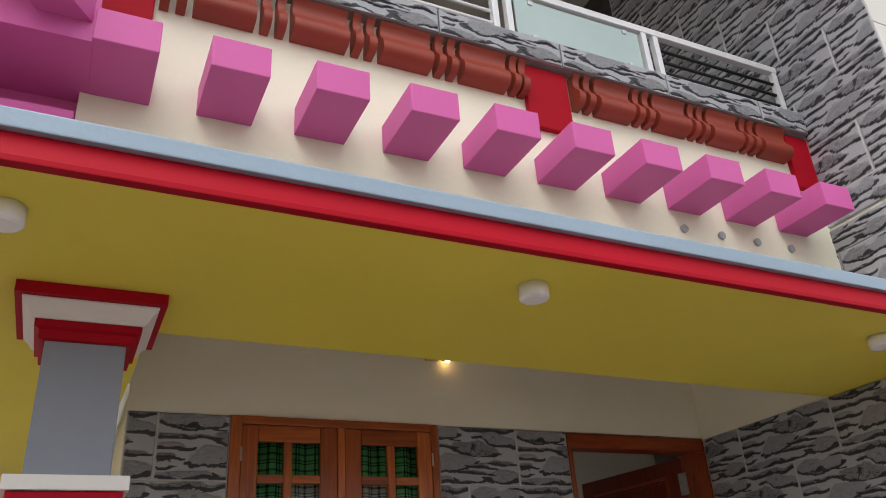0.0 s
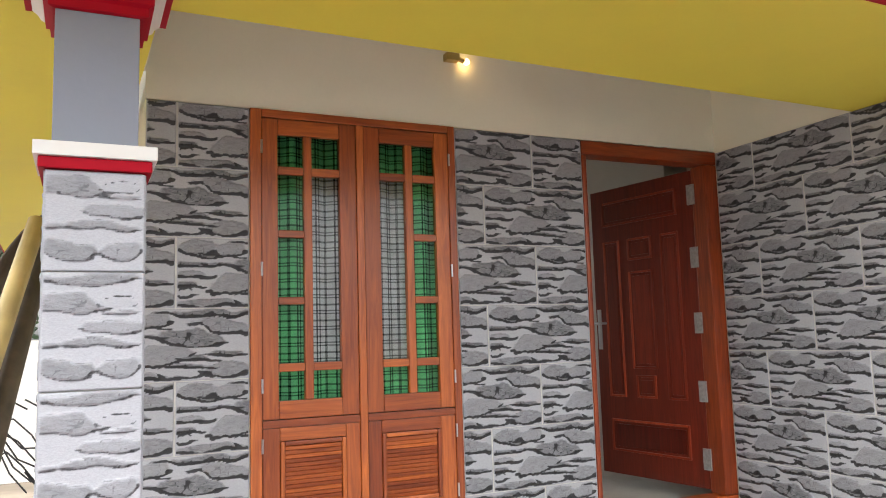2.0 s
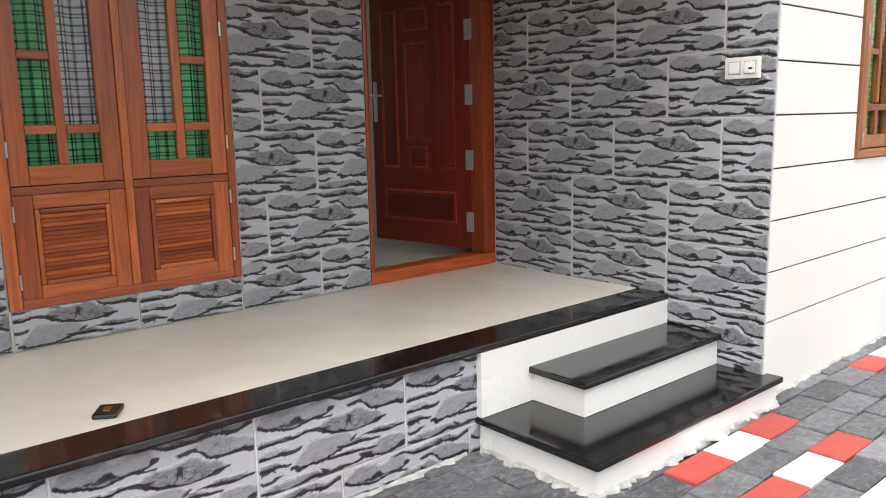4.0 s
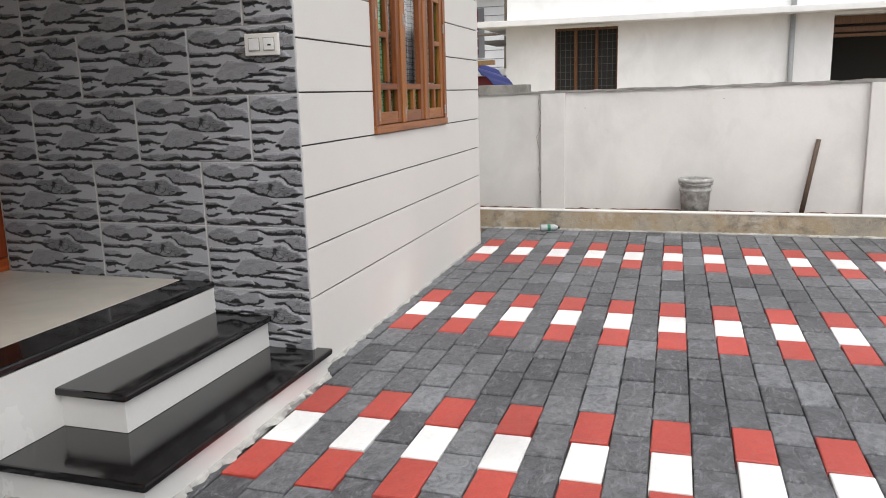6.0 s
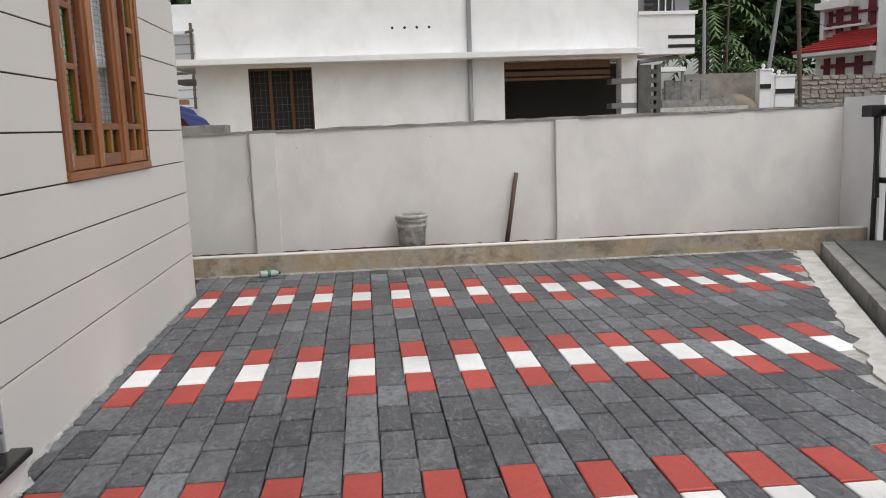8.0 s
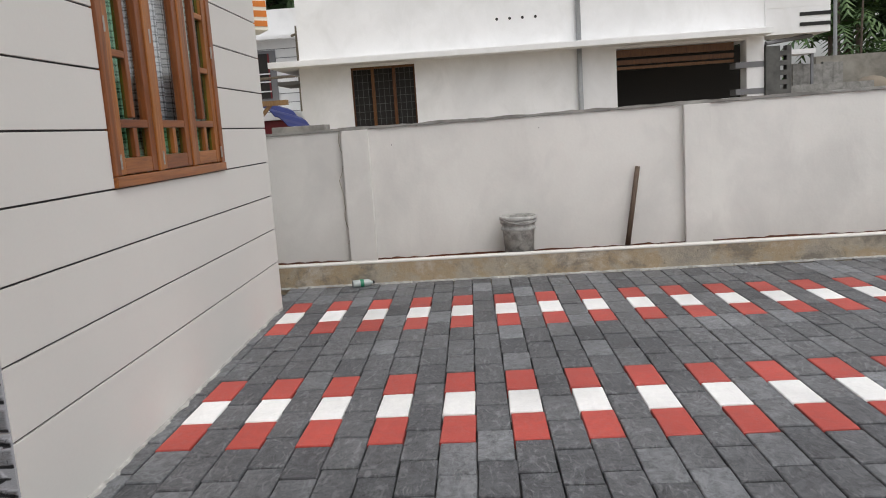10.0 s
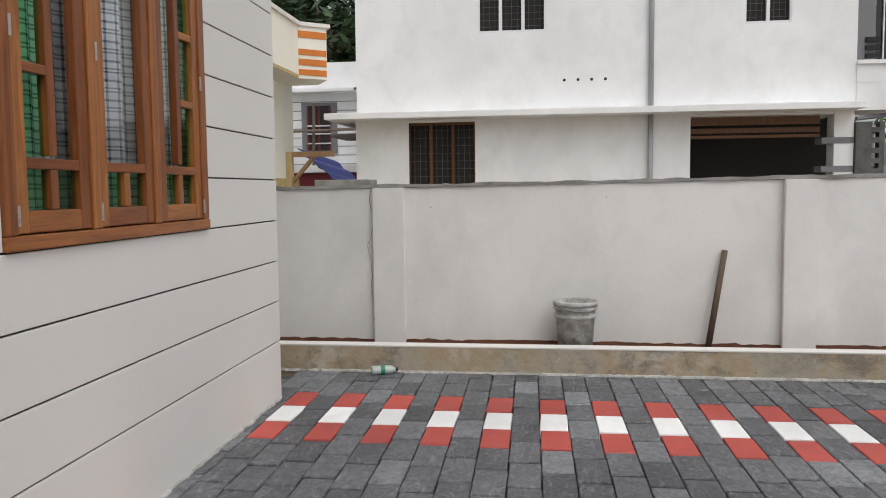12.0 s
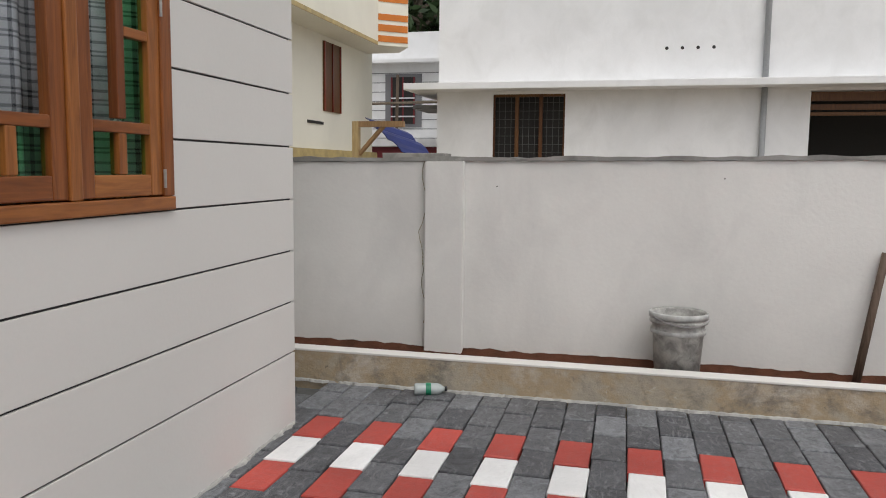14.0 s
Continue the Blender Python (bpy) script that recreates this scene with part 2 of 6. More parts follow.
def paver(name, light, dark, chips):
    m, nt, b = nodes_of(name, 0.62, 0, 0.4)
    r0 = rand_of(nt)
    v = world_coords(nt)
    off = nt.nodes.new("ShaderNodeCombineXYZ")
    for q, s in enumerate((31.0, 47.0, 11.0)):
        nt.links.new(maths(nt, "MULTIPLY", r0, s), off.inputs[q])
    own = nt.nodes.new("ShaderNodeVectorMath")
    own.operation = "ADD"
    nt.links.new(v, own.inputs[0])
    nt.links.new(off.outputs[0], own.inputs[1])
    n = noise_tex(nt, own.outputs[0], 17, 8, 0.72, 1.3)
    squeeze = nt.nodes.new("ShaderNodeMapping")
    squeeze.inputs["Scale"].default_value = (1.0, 2.2, 1.0)
    nt.links.new(own.outputs[0], squeeze.inputs["Vector"])
    veins = noise_tex(nt, squeeze.outputs[0], 9, 6, 0.7, 2.0)
    broad = noise_tex(nt, v, 1.1, 3)
    r = ramp(nt, [(0.3, dark), (0.7, light)])
    nt.links.new(n, r.inputs[0])
    tone = ramp(nt, [(0.0, (0.58, 0.58, 0.60)), (0.75, (1.0, 1.0, 1.01)), (1.0, (1.45, 1.47, 1.50))])
    nt.links.new(r0, tone.inputs[0])
    tint = tone.outputs[0] if chips else mixed(nt, 0.82, tone.outputs[0], (1.0, 1.0, 1.0))
    col = mixed(nt, 1.0, r.outputs[0], tint, "MULTIPLY")
    w = ramp(nt, [(0.52, (0, 0, 0)), (0.70, (1, 1, 1))])
    nt.links.new(veins, w.inputs[0])
    col = mixed(nt, maths(nt, "MULTIPLY", w.outputs[0], 0.75 if chips else 0.12), col, (0.29, 0.295, 0.305))
    d = ramp(nt, [(0.35, (0.8, 0.8, 0.8)), (0.65, (1.1, 1.1, 1.1))])
    nt.links.new(broad, d.inputs[0])
    nt.links.new(mixed(nt, 1.0, col, d.outputs[0], "MULTIPLY"), b.inputs["Base Color"])
    nt.links.new(maths(nt, "MULTIPLY_ADD", n, 0.35, 0.34), b.inputs["Roughness"])
    bumped(nt, b, maths(nt, "ADD", n, maths(nt, "MULTIPLY", veins, 0.7)), 0.8 if chips else 0.3, 0.008)


def stained_concrete():
    """The low kerb: ochre to grey cement with damp dark blots, pits and pale wash."""
    m, nt, b = nodes_of("stained_concrete", 0.85, 0, 0.25)
    n = noise_tex(nt, world_coords(nt, (1, 0.8, 1.0)), 1.7, 8, 0.7, 0.15)
    f = noise_tex(nt, world_coords(nt), 38, 5, 0.7)
    r = ramp(nt, [(0.36, (0.30, 0.275, 0.24)), (0.46, (0.44, 0.385, 0.30)), (0.54, (0.43, 0.33, 0.21)), (0.64, (0.56, 0.50, 0.42))])
    nt.links.new(n, r.inputs[0])
    col = r.outputs[0]
    for scale, lo, hi, amount, tone in ((3.4, 0.51, 0.62, 0.7, (0.15, 0.14, 0.125)), (16, 0.64, 0.70, 0.8, (0.07, 0.062, 0.055)), (8, 0.63, 0.70, 0.6, (0.66, 0.62, 0.55))):
        blot = ramp(nt, [(lo, (0, 0, 0)), (hi, (1, 1, 1))])
        nt.links.new(noise_tex(nt, world_coords(nt, (1, 1, 1.2)), scale, 7, 0.72, 0.3), blot.inputs[0])
        col = mixed(nt, maths(nt, "MULTIPLY", blot.outputs[0], amount), col, tone)
    nt.links.new(mixed(nt, maths(nt, "MULTIPLY", f, 0.35), col, (0.20, 0.17, 0.13)), b.inputs["Base Color"])
    bumped(nt, b, maths(nt, "ADD", n, f), 0.6, 0.01)


def plaid(name, ground, stripe, soft):
    """Curtain cloth: crossed double stripes, as woven."""
    m, nt, b = nodes_of(name, 0.9, 0, 0.1)
    tc = nt.nodes.new("ShaderNodeTexCoord")
    sp = nt.nodes.new("ShaderNodeSeparateXYZ")
    nt.links.new(tc.outputs["Object"], sp.inputs[0])
    lines = None
    for axis, period in ((0, 0.088), (2, 0.072)):
        t = maths(nt, "FRACT", maths(nt, "DIVIDE", sp.outputs[axis], period))
        for centre, width in ((0.22, 0.042), (0.40, 0.042), (0.78, 0.062)):
            d = maths(nt, "LESS_THAN", maths(nt, "ABSOLUTE", maths(nt, "SUBTRACT", t, centre)), width)
            lines = d if lines is None else maths(nt, "ADD", lines, maths(nt, "MULTIPLY", d, 0.8))
    f = maths(nt, "MINIMUM", maths(nt, "MULTIPLY", lines, soft), 1.0)
    n = noise_tex(nt, coords(nt), 9, 4)
    g = ramp(nt, [(0.3, tuple(c * 0.7 for c in ground)), (0.7, ground)])
    nt.links.new(n, g.inputs[0])
    nt.links.new(mixed(nt, f, g.outputs[0], stripe), b.inputs["Base Color"])


def glass(name, colour, rough=0.03, ior=1.45):
    m, nt, b = nodes_of(name, rough, 0, 0.5)
    b.inputs["Base Color"].default_value = (*colour, 1)
    b.inputs["Transmission Weight"].default_value = 1.0
    b.inputs["IOR"].default_value = ior


def leaf_mat(name, a, c):
    m, nt, b = nodes_of(name, 0.55, 0, 0.35)
    r = ramp(nt, [(0.0, a), (1.0, c)])
    nt.links.new(rand_of(nt), r.inputs[0])
    nt.links.new(r.outputs[0], b.inputs["Base Color"])


def emitter(name, colour, strength):
    m, nt, b = nodes_of(name)
    b.inputs["Emission Color"].default_value = (*colour, 1)
    b.inputs["Emission Strength"].default_value = strength


granite(), stone_tile(), stained_concrete()
paver("paver_grey", (0.215, 0.22, 0.229), (0.044, 0.045, 0.048), True)
paver("paver_red", (0.52, 0.085, 0.064), (0.38, 0.052, 0.040), False)
paver("paver_white", (0.90, 0.895, 0.88), (0.80, 0.795, 0.78), False)
plaid("curtain_grey", (0.60, 0.61, 0.65), (0.05, 0.055, 0.065), 0.75)
plaid("curtain_dark", (0.78, 0.79, 0.80), (0.022, 0.024, 0.028), 0.85)
glass("clear_glass", (0.92, 0.95, 0.95), 0.02, 1.3)
glass("green_glass", (0.42, 0.94, 0.56), 0.03, 1.22)
plain("frosted_glass", (0.46, 0.58, 0.56), 0.22, 0, 0.12, 2)
leaf_mat("leaf_dark", (0.012, 0.028, 0.010), (0.045, 0.085, 0.028))
leaf_mat("leaf_palm", (0.022, 0.055, 0.014), (0.085, 0.15, 0.042))
emitter("bulb_glow", (1.0, 0.62, 0.22), 11.0)


# ---- building helpers ----
def box(bm, x0, x1, y0, y1, z0, z1, bevel=0.0):
    made = bmesh.ops.create_cube(bm, size=1.0)["verts"]
    for v in made:
        v.co = Vector(((x0 + x1) / 2 + v.co.x * (x1 - x0), (y0 + y1) / 2 + v.co.y * (y1 - y0), (z0 + z1) / 2 + v.co.z * (z1 - z0)))
    if bevel:
        edges = list({e for v in made for e in v.link_edges})
        bmesh.ops.bevel(bm, geom=edges, offset=bevel, segments=2, affect="EDGES", profile=0.6)
    return bm


def boxes(*rows, bevel=0.0):
    bm = bmesh.new()
    for r in rows:
        box(bm, *r, bevel=bevel)
    return bm


def rod(a, b, r, n=12, r2=None, bm=None):
    """A round bar from a to b."""
    bm = bm or bmesh.new()
    a, b = Vector(a), Vector(b)
    made = bmesh.ops.create_cone(bm, cap_ends=True, segments=n, radius1=r, radius2=r if r2 is None else r2, depth=(b - a).length)["verts"]
    m = Matrix.Translation((a + b) / 2) @ (b - a).to_track_quat("Z", "Y").to_matrix().to_4x4()
    bmesh.ops.transform(bm, matrix=m, verts=made)
    return bm


def turned(profile, n=24, bm=None, at=(0, 0, 0), capped=True):
    """A solid of revolution about z from (radius, height) pairs."""
    bm = bm or bmesh.new()
    rings = []
    for r, z in profile:
        rings.append([bm.verts.new((at[0] + r * math.cos(2 * math.pi * i / n), at[1] + r * math.sin(2 * math.pi * i / n), at[2] + z)) for i in range(n)])
    for p, q in zip(rings, rings[1:]):
        for i in range(n):
            bm.faces.new((p[i], p[(i + 1) % n], q[(i + 1) % n], q[i]))
    if capped and profile[0][0] > 1e-4:
        bm.faces.new(rings[0][::-1])
    if capped and profile[-1][0] > 1e-4:
        bm.faces.new(rings[-1])
    return bm


def prism(points, z0, z1, bm=None):
    bm = bm or bmesh.new()
    lo = [bm.verts.new((x, y, z0)) for x, y in points]
    hi = [bm.verts.new((x, y, z1)) for x, y in points]
    n = len(points)
    bm.faces.new(lo[::-1]), bm.faces.new(hi)
    for i in range(n):
        bm.faces.new((lo[i], lo[(i + 1) % n], hi[(i + 1) % n], hi[i]))
    return bm


def mesh_from(bm, name, mat, smooth=False):
    bmesh.ops.recalc_face_normals(bm, faces=bm.faces)
    me = bpy.data.meshes.new(name)
    bm.to_mesh(me)
    bm.free()
    me.materials.append(MATS[mat])
    if smooth:
        for p in me.polygons:
            p.use_smooth = True
    return me


def part(name, bm, mat, parent=None, label="", smooth=False):
    ob = new(name, mesh_from(bm, name, mat, smooth))
    ob.parent = parent
    return tagged(ob, label)


def thing(name, label, category, group="", kind="", at=(0, 0, 0)):
    ob = new(name)
    ob.empty_display_size = 0.1
    ob.location = at
    return tagged(ob, label, category, group, kind)


def solid(name, bm, mat, label, category, group="", kind="", smooth=False):
    return tagged(part(name, bm, mat, None, "", smooth), label, category, group, kind)


def tube(points, r, mat, name, parent=None, n=6):
    bm = bmesh.new()
    for a, b in zip(points, points[1:]):
        rod(a, b, r, n, bm=bm)
    return part(name, bm, mat, parent)


# ---- the large structure: ground, house ----
PORCH_Y, BACK_Y, SIDE_X, FRONT_Y, END_X = 2.68, 3.90, 3.97, 2.172, 7.157
FLOOR, LINTEL = 0.42, 2.42


def fall(x):
    """Height of the paving, which rises gently away from the porch."""
    return 0.0095 * (max(x, 2.2) - 4.7)


# the front of the house stands a little askew to the porch
ASKEW = Matrix.Translation((6.0, 2.172, 0)) @ Matrix.Rotation(radians(0.6), 4, "Z") @ Matrix.Translation((-6.0, -2.172, 0))
SLAB_TURN = Matrix.Translation((0.5, 2.03, 0)) @ Matrix.Rotation(radians(1.2), 4, "Z") @ Matrix.Translation((-0.5, -2.03, 0))

ground = solid("ground", boxes((-400, 500, -400, 400, -0.6, -0.075)), "ground_earth", "bare brown earth ground reaching the horizon", "ground", kind="structure")
paving_bed = solid("pavement", boxes((-5.0, 7.79, -5.2, FRONT_Y, -0.074, -0.040), (-5.0, 2.66, FRONT_Y, 9.0, -0.0735, -0.0405)), "dark_cement",
                   "yard paved with grey, red and white stone pavers", "pavement", kind="structure")

# porch plinth and floor
plinth = solid("floor_porch", boxes((0.10, SIDE_X, 2.70, BACK_Y + 0.2, -0.05, FLOOR - 0.03)), "pale_cement", "raised porch plinth under cream floor tiles", "floor", kind="structure")
for i in range(5):
    for j in range(2):
        x0, y0 = 0.12 + i * 0.77, 2.846 + j * 0.53
        part("tile", boxes((x0, min(x0 + 0.7692, SIDE_X), y0, y0 + 0.5292, FLOOR - 0.028, FLOOR)), "floor_tile_cream", plinth)
nosing = solid("porch_edge_slab", boxes((0.10, SIDE_X, 2.655, 2.844, FLOOR - 0.029, FLOOR + 0.001), bevel=0.008),
               "black_granite", "polished black granite edging along the porch", "edging", kind="structure")

# steps: white tiled risers under black granite treads
steps = thing("entrance_steps", "two entrance steps with white tiled risers and black granite treads", "steps", at=(3.3, 2.3, 0))


def part_at(name, bm, mat, parent, label="", smooth=False):
    ob = part(name, bm, mat, parent, label, smooth)
    ob.matrix_parent_inverse = Matrix.Translation(-parent.location)
    return ob


part_at("riser", boxes((2.688, 3.985, 2.098, 2.698, -0.06, 0.089), bevel=0.002), "wall_tile_white", steps)
part_at("tread", boxes((2.664, 4.005, 2.076, 2.698, 0.090, 0.118), bevel=0.009), "black_granite", steps, "polished black granite tread")
part_at("riser", boxes((2.970, SIDE_X - 0.002, 2.382, 2.698, 0.119, 0.242), bevel=0.002), "wall_tile_white", steps)
part_at("tread", boxes((2.946, SIDE_X - 0.002, 2.360, 2.698, 0.243, 0.271), bevel=0.009), "black_granite", steps, "polished black granite tread")
part_at("panel", boxes((2.672, SIDE_X - 0.002, 2.659, 2.699, 0.119, FLOOR - 0.031), bevel=0.002), "wall_tile_white", steps, "white glazed riser panel")
# uneven mortar at the foot of the steps and of the porch
rng = random.Random(5)


def mortar(name, pts, width, label):
    """A lumpy strip of mortar along a line of points, lying on the paving."""
    bm = bmesh.new()
    rows = []
    for (ax, ay), (bx, by) in zip(pts, pts[1:]):
        d = Vector((bx - ax, by - ay, 0))
        n = max(2, int(d.length / 0.017))
        side = Vector((d.y, -d.x, 0)).normalized()
        for i in range(n):
            p = Vector((ax, ay, 0)) + d * (i / n)
            p.z = fall(p.x)
            w = width * max(0.15, 0.5 + 0.9 * noise.noise(p * 9) + 0.5 * noise.noise(p * 31) + rng.uniform(-0.2, 0.3))
            rows.append([p + Vector((0, 0, 0.009 + rng.random() * 0.006)), p + side * w * 0.6 + Vector((0, 0, 0.006 + rng.random() * 0.005)), p + side * w + Vector((0, 0, -0.004))])
    vs = [[bm.verts.new(c) for c in r] for r in rows]
    for a, b in zip(vs, vs[1:]):
        for i in range(2):
            bm.faces.new((a[i], a[i + 1], b[i + 1], b[i]))
    return solid(name, bm, "mortar_grey", label, "mortar", kind="stuff")


mortar("mortar_strip", [(2.688, 2.66), (2.688, 2.098), (3.985, 2.098), (3.985, 2.15)], 0.040, "rough pale mortar smeared along the foot of the steps")
mortar("mortar_strip", [(3.99, FRONT_Y - 0.021), (END_X, FRONT_Y + 0.011)], 0.022, "rough pale mortar along the foot of the white wall")
mortar("mortar_strip", [(0.1, 2.68), (2.62, 2.68)], 0.026, "rough pale mortar along the foot of the porch plinth")

# back wall of the porch, with the openings of window and door
WX0, WX1, WZ0, WZ1 = 1.288, 2.277, 0.588, 2.43
DX0, DX1 = 3.03, SIDE_X
TILED = "cream porch wall faced with grey ledge-stone tiles"
wall_left = solid("wall_porch_left", boxes((0.86, WX0, BACK_Y, 4.10, FLOOR - 0.4, LINTEL)), "cream_paint", TILED, "wall", kind="structure")
wall_back = solid("wall_porch_back", boxes((WX1, DX0, BACK_Y, 4.10, FLOOR - 0.4, LINTEL)), "cream_paint", TILED, "wall", kind="structure")
wall_sill = solid("wall_porch_sill", boxes((WX0, WX1, BACK_Y, 4.10, FLOOR - 0.4, WZ0)), "cream_paint", TILED + " below the window", "wall", kind="structure")
solid("wall_porch_beam", boxes((0.86, 4.20, BACK_Y - 0.004, 4.10, WZ1, 3.2)), "cream_paint", "plain cream beam above the porch window and door", "wall", kind="structure")
solid("door_threshold", boxes((DX0, SIDE_X, BACK_Y + 0.02, 4.10, FLOOR - 0.4, FLOOR - 0.031)), "pale_cement", "cement threshold under the front door", "threshold", kind="structure")
wall_side = solid("wall_porch_side", boxes((SIDE_X, 4.17, 2.371, BACK_Y - 0.006, -0.05, 6.2)),
                  "cream_paint", "side wall of the porch faced with grey ledge-stone tiles", "wall", kind="structure")
house_left = solid("wall_house_left", boxes((0.86, 1.05, 4.102, 7.75, -0.05, 6.2)), "cream_paint", "plain cream outer wall of the house", "wall", kind="structure")

# rooms behind the openings
# the back wall has an added, unseen opening that lets daylight into the room
living = solid("wall_living_room", boxes((1.052, 1.5, 7.6, 7.75, -0.05, 6.2), (3.9, END_X - 0.22, 7.6, 7.75, -0.05, 6.2), (1.5, 3.9, 7.6, 7.75, -0.05, 1.2), (1.5, 3.9, 7.6, 7.75, 2.7, 6.2), (4.40, 4.55, 4.102, 7.6, FLOOR, 3.2), (1.052, 1.10, 4.102, 7.6, FLOOR, 3.2)),
               "interior_paint", "plain pale walls of the room behind the door", "wall", kind="structure")
solid("floor_living_room", boxes((1.0, 4.5, 4.102, 7.7, FLOOR - 0.06, FLOOR)), "floor_tile_cream", "pale tiled floor behind the front door", "floor", kind="structure")
solid("ceiling_living_room", boxes((1.0, 4.6, 4.102, 7.8, 3.2, 3.3)), "interior_paint", "plain pale room ceiling", "ceiling", kind="structure")
front_room = solid("wall_front_room", boxes((4.20, END_X - 0.2, 4.6, 4.7, 0, 3.2)), "interior_paint", "plain inner wall of the front room", "wall", kind="structure")
solid("ceiling_front_room", boxes((4.20, END_X - 0.2, 2.40, 4.6, 3.0, 3.1)), "interior_paint", "plain ceiling of the front room", "ceiling", kind="structure")

# white front wall: courses of plaster between dark grooves
SX0, SX1, SZ0, SZ1 = 4.832, 6.200, 1.058, 2.40
wall_front = solid("wall_front", boxes((SIDE_X, SX0, FRONT_Y + 0.012, 2.37, -0.05, 6.2), (SX1, END_X - 0.012, FRONT_Y + 0.012, 2.37, -0.05, 6.2), (SX0, SX1, FRONT_Y + 0.012, 2.37, -0.05, SZ0), (SX0, SX1, FRONT_Y + 0.012, 2.37, SZ1, 6.2),
                                       (END_X - 0.212, END_X - 0.012, 2.37, 7.75, -0.05, 6.2)),
                   "groove_paint", "white plastered front wall with thin dark horizontal grooves", "wall", kind="structure")
zs = [-0.04] + [0.3585 + 0.2325 * k for k in range(25)]
for a, b in zip(zs, zs[1:]):
    a, b = a + 0.0038, b - 0.0038
    spans = [(SIDE_X - 0.004, END_X)]
    if a < SZ1 and b > SZ0:
        spans = [(SIDE_X - 0.004, SX0 - 0.002), (SX1 + 0.002, END_X)]
    for x0, x1 in spans:
        part("panel", boxes((x0, x1, FRONT_Y, FRONT_Y + 0.0115, a, b), bevel=0.002), "white_paint", wall_front)
    part("panel", boxes((END_X - 0.0115, END_X, FRONT_Y + 0.0125, 7.76, a, b), bevel=0.002), "white_paint", wall_front)

wall_front.matrix_world = ASKEW

# porch slab: yellow underside, red fascia and blue lip
SLAB_Y0, SLAB_Y1 = 2.019, 2.92
ceiling = solid("ceiling_porch", boxes((0.05, SIDE_X + 0.03, SLAB_Y0 + 0.02, SLAB_Y1, LINTEL, 2.52), (0.05, 0.858, SLAB_Y1, 10.5, LINTEL + 0.0005, 2.52)), "yellow_paint",
                "flat yellow painted porch ceiling", "ceiling", kind="structure")
ceiling.matrix_world = SLAB_TURN
solid("ceiling_recess", boxes((0.86, SIDE_X, 2.93, BACK_Y - 0.005, 2.98, 3.08), (0.86, SIDE_X, 2.872, 2.929, 2.5475, 3.08), (0.78, 0.858, 2.93, BACK_Y, 2.547, 3.08)), "cream_paint",
      "cream recess above the porch ceiling", "ceiling", kind="structure")
fascia = thing("fascia", "red fascia board with a blue-grey lip along the porch slab", "fascia", kind="structure", at=(2, SLAB_Y0, LINTEL))
bm = prism([(SLAB_Y0 + 0.0195, LINTEL + 0.016), (SLAB_Y0 - 0.004, LINTEL + 0.016), (SLAB_Y0 + 0.008, 2.4975), (SLAB_Y0 + 0.0195, 2.4975)], 0.03, 4.75)
bmesh.ops.transform(bm, matrix=Matrix(((0, 0, 1, 0), (1, 0, 0, 0), (0, 1, 0, 0), (0, 0, 0, 1))), verts=bm.verts)
part_at("red_band", bm, "red_paint", fascia, "glossy red painted band")
part_at("red_band", boxes((0.034, 0.0495, SLAB_Y0 + 0.02, 10.5, LINTEL - 0.003, 2.504), bevel=0.003), "red_paint", fascia, "glossy red painted band")
part_at("red_bead", boxes((0.03, 4.75, SLAB_Y0 - 0.010, SLAB_Y0 + 0.0195, LINTEL - 0.003, LINTEL + 0.0155), bevel=0.003), "red_paint", fascia)
part_at("lip", boxes((0.02, 4.75, SLAB_Y0 - 0.010, SLAB_Y0 + 0.019, 2.498, 2.5465), bevel=0.004), "blue_grey_paint", fascia, "blue-grey painted lip")
fascia.matrix_world = SLAB_TURN @ Matrix.Translation(fascia.location)
solid("roof_slab", boxes((-0.3, SIDE_X - 0.001, SLAB_Y0 + 0.02, 2.98, 2.5205, 2.546)), "rough_cement", "cement top of the porch slab", "roof", kind="structure").matrix_world = SLAB_TURN
solid("sunshade_slab", boxes((SIDE_X + 0.031, 4.75, SLAB_Y0 + 0.02, FRONT_Y + 0.03, LINTEL, 2.52)), "yellow_paint", "short yellow sunshade slab beside the porch", "slab", kind="structure").matrix_world = SLAB_TURN

# parapet above the porch
PAR_Y = 2.72
parapet = solid("wall_parapet", boxes((0.535, SIDE_X - 0.001, PAR_Y, PAR_Y + 0.15, 2.547, 3.78)), "cream_paint", "cream parapet wall below the balcony", "wall", kind="structure")
solid("floor_balcony", boxes((-0.3, SIDE_X - 0.001, PAR_Y + 0.151, 5.4, 3.085, 3.2)), "rough_cement", "cement balcony floor", "floor", kind="structure")
solid("wall_balcony_back", boxes((-0.3, SIDE_X - 0.001, 5.4, 5.6, 3.2, 6.2)), "interior_paint", "pale wall at the back of the balcony", "wall", kind="structure")
# unseen ceiling and roof, added with a front overhang to shade the balcony
solid("ceiling_balcony", boxes((-0.6, SIDE_X - 0.001, 1.5, 5.6, 6.0, 6.2)), "interior_paint", "pale balcony ceiling added out of view as shade", "ceiling", kind="structure")
solid("roof_top", boxes((-0.8, END_X + 0.5, 1.4, 8.2, 6.205, 6.35)), "rough_cement", "flat cement roof added out of view to shade the upper storey", "roof", kind="structure")
for i in range(10):
    x0 = 0.567 + i * 0.337
    solid("parapet_block", boxes((x0 - 0.010, x0 + 0.177, 2.438, PAR_Y - 0.001, 3.127, 3.246), bevel=0.004), "pink_paint", "pink painted block jutting from the cream parapet", "ornament", "pink blocks along the parapet")
pink = thing("pink_panel", "pink painted wall panel with a sunken slanted fin", "wall panel", at=(0.2, PAR_Y, 2.6))
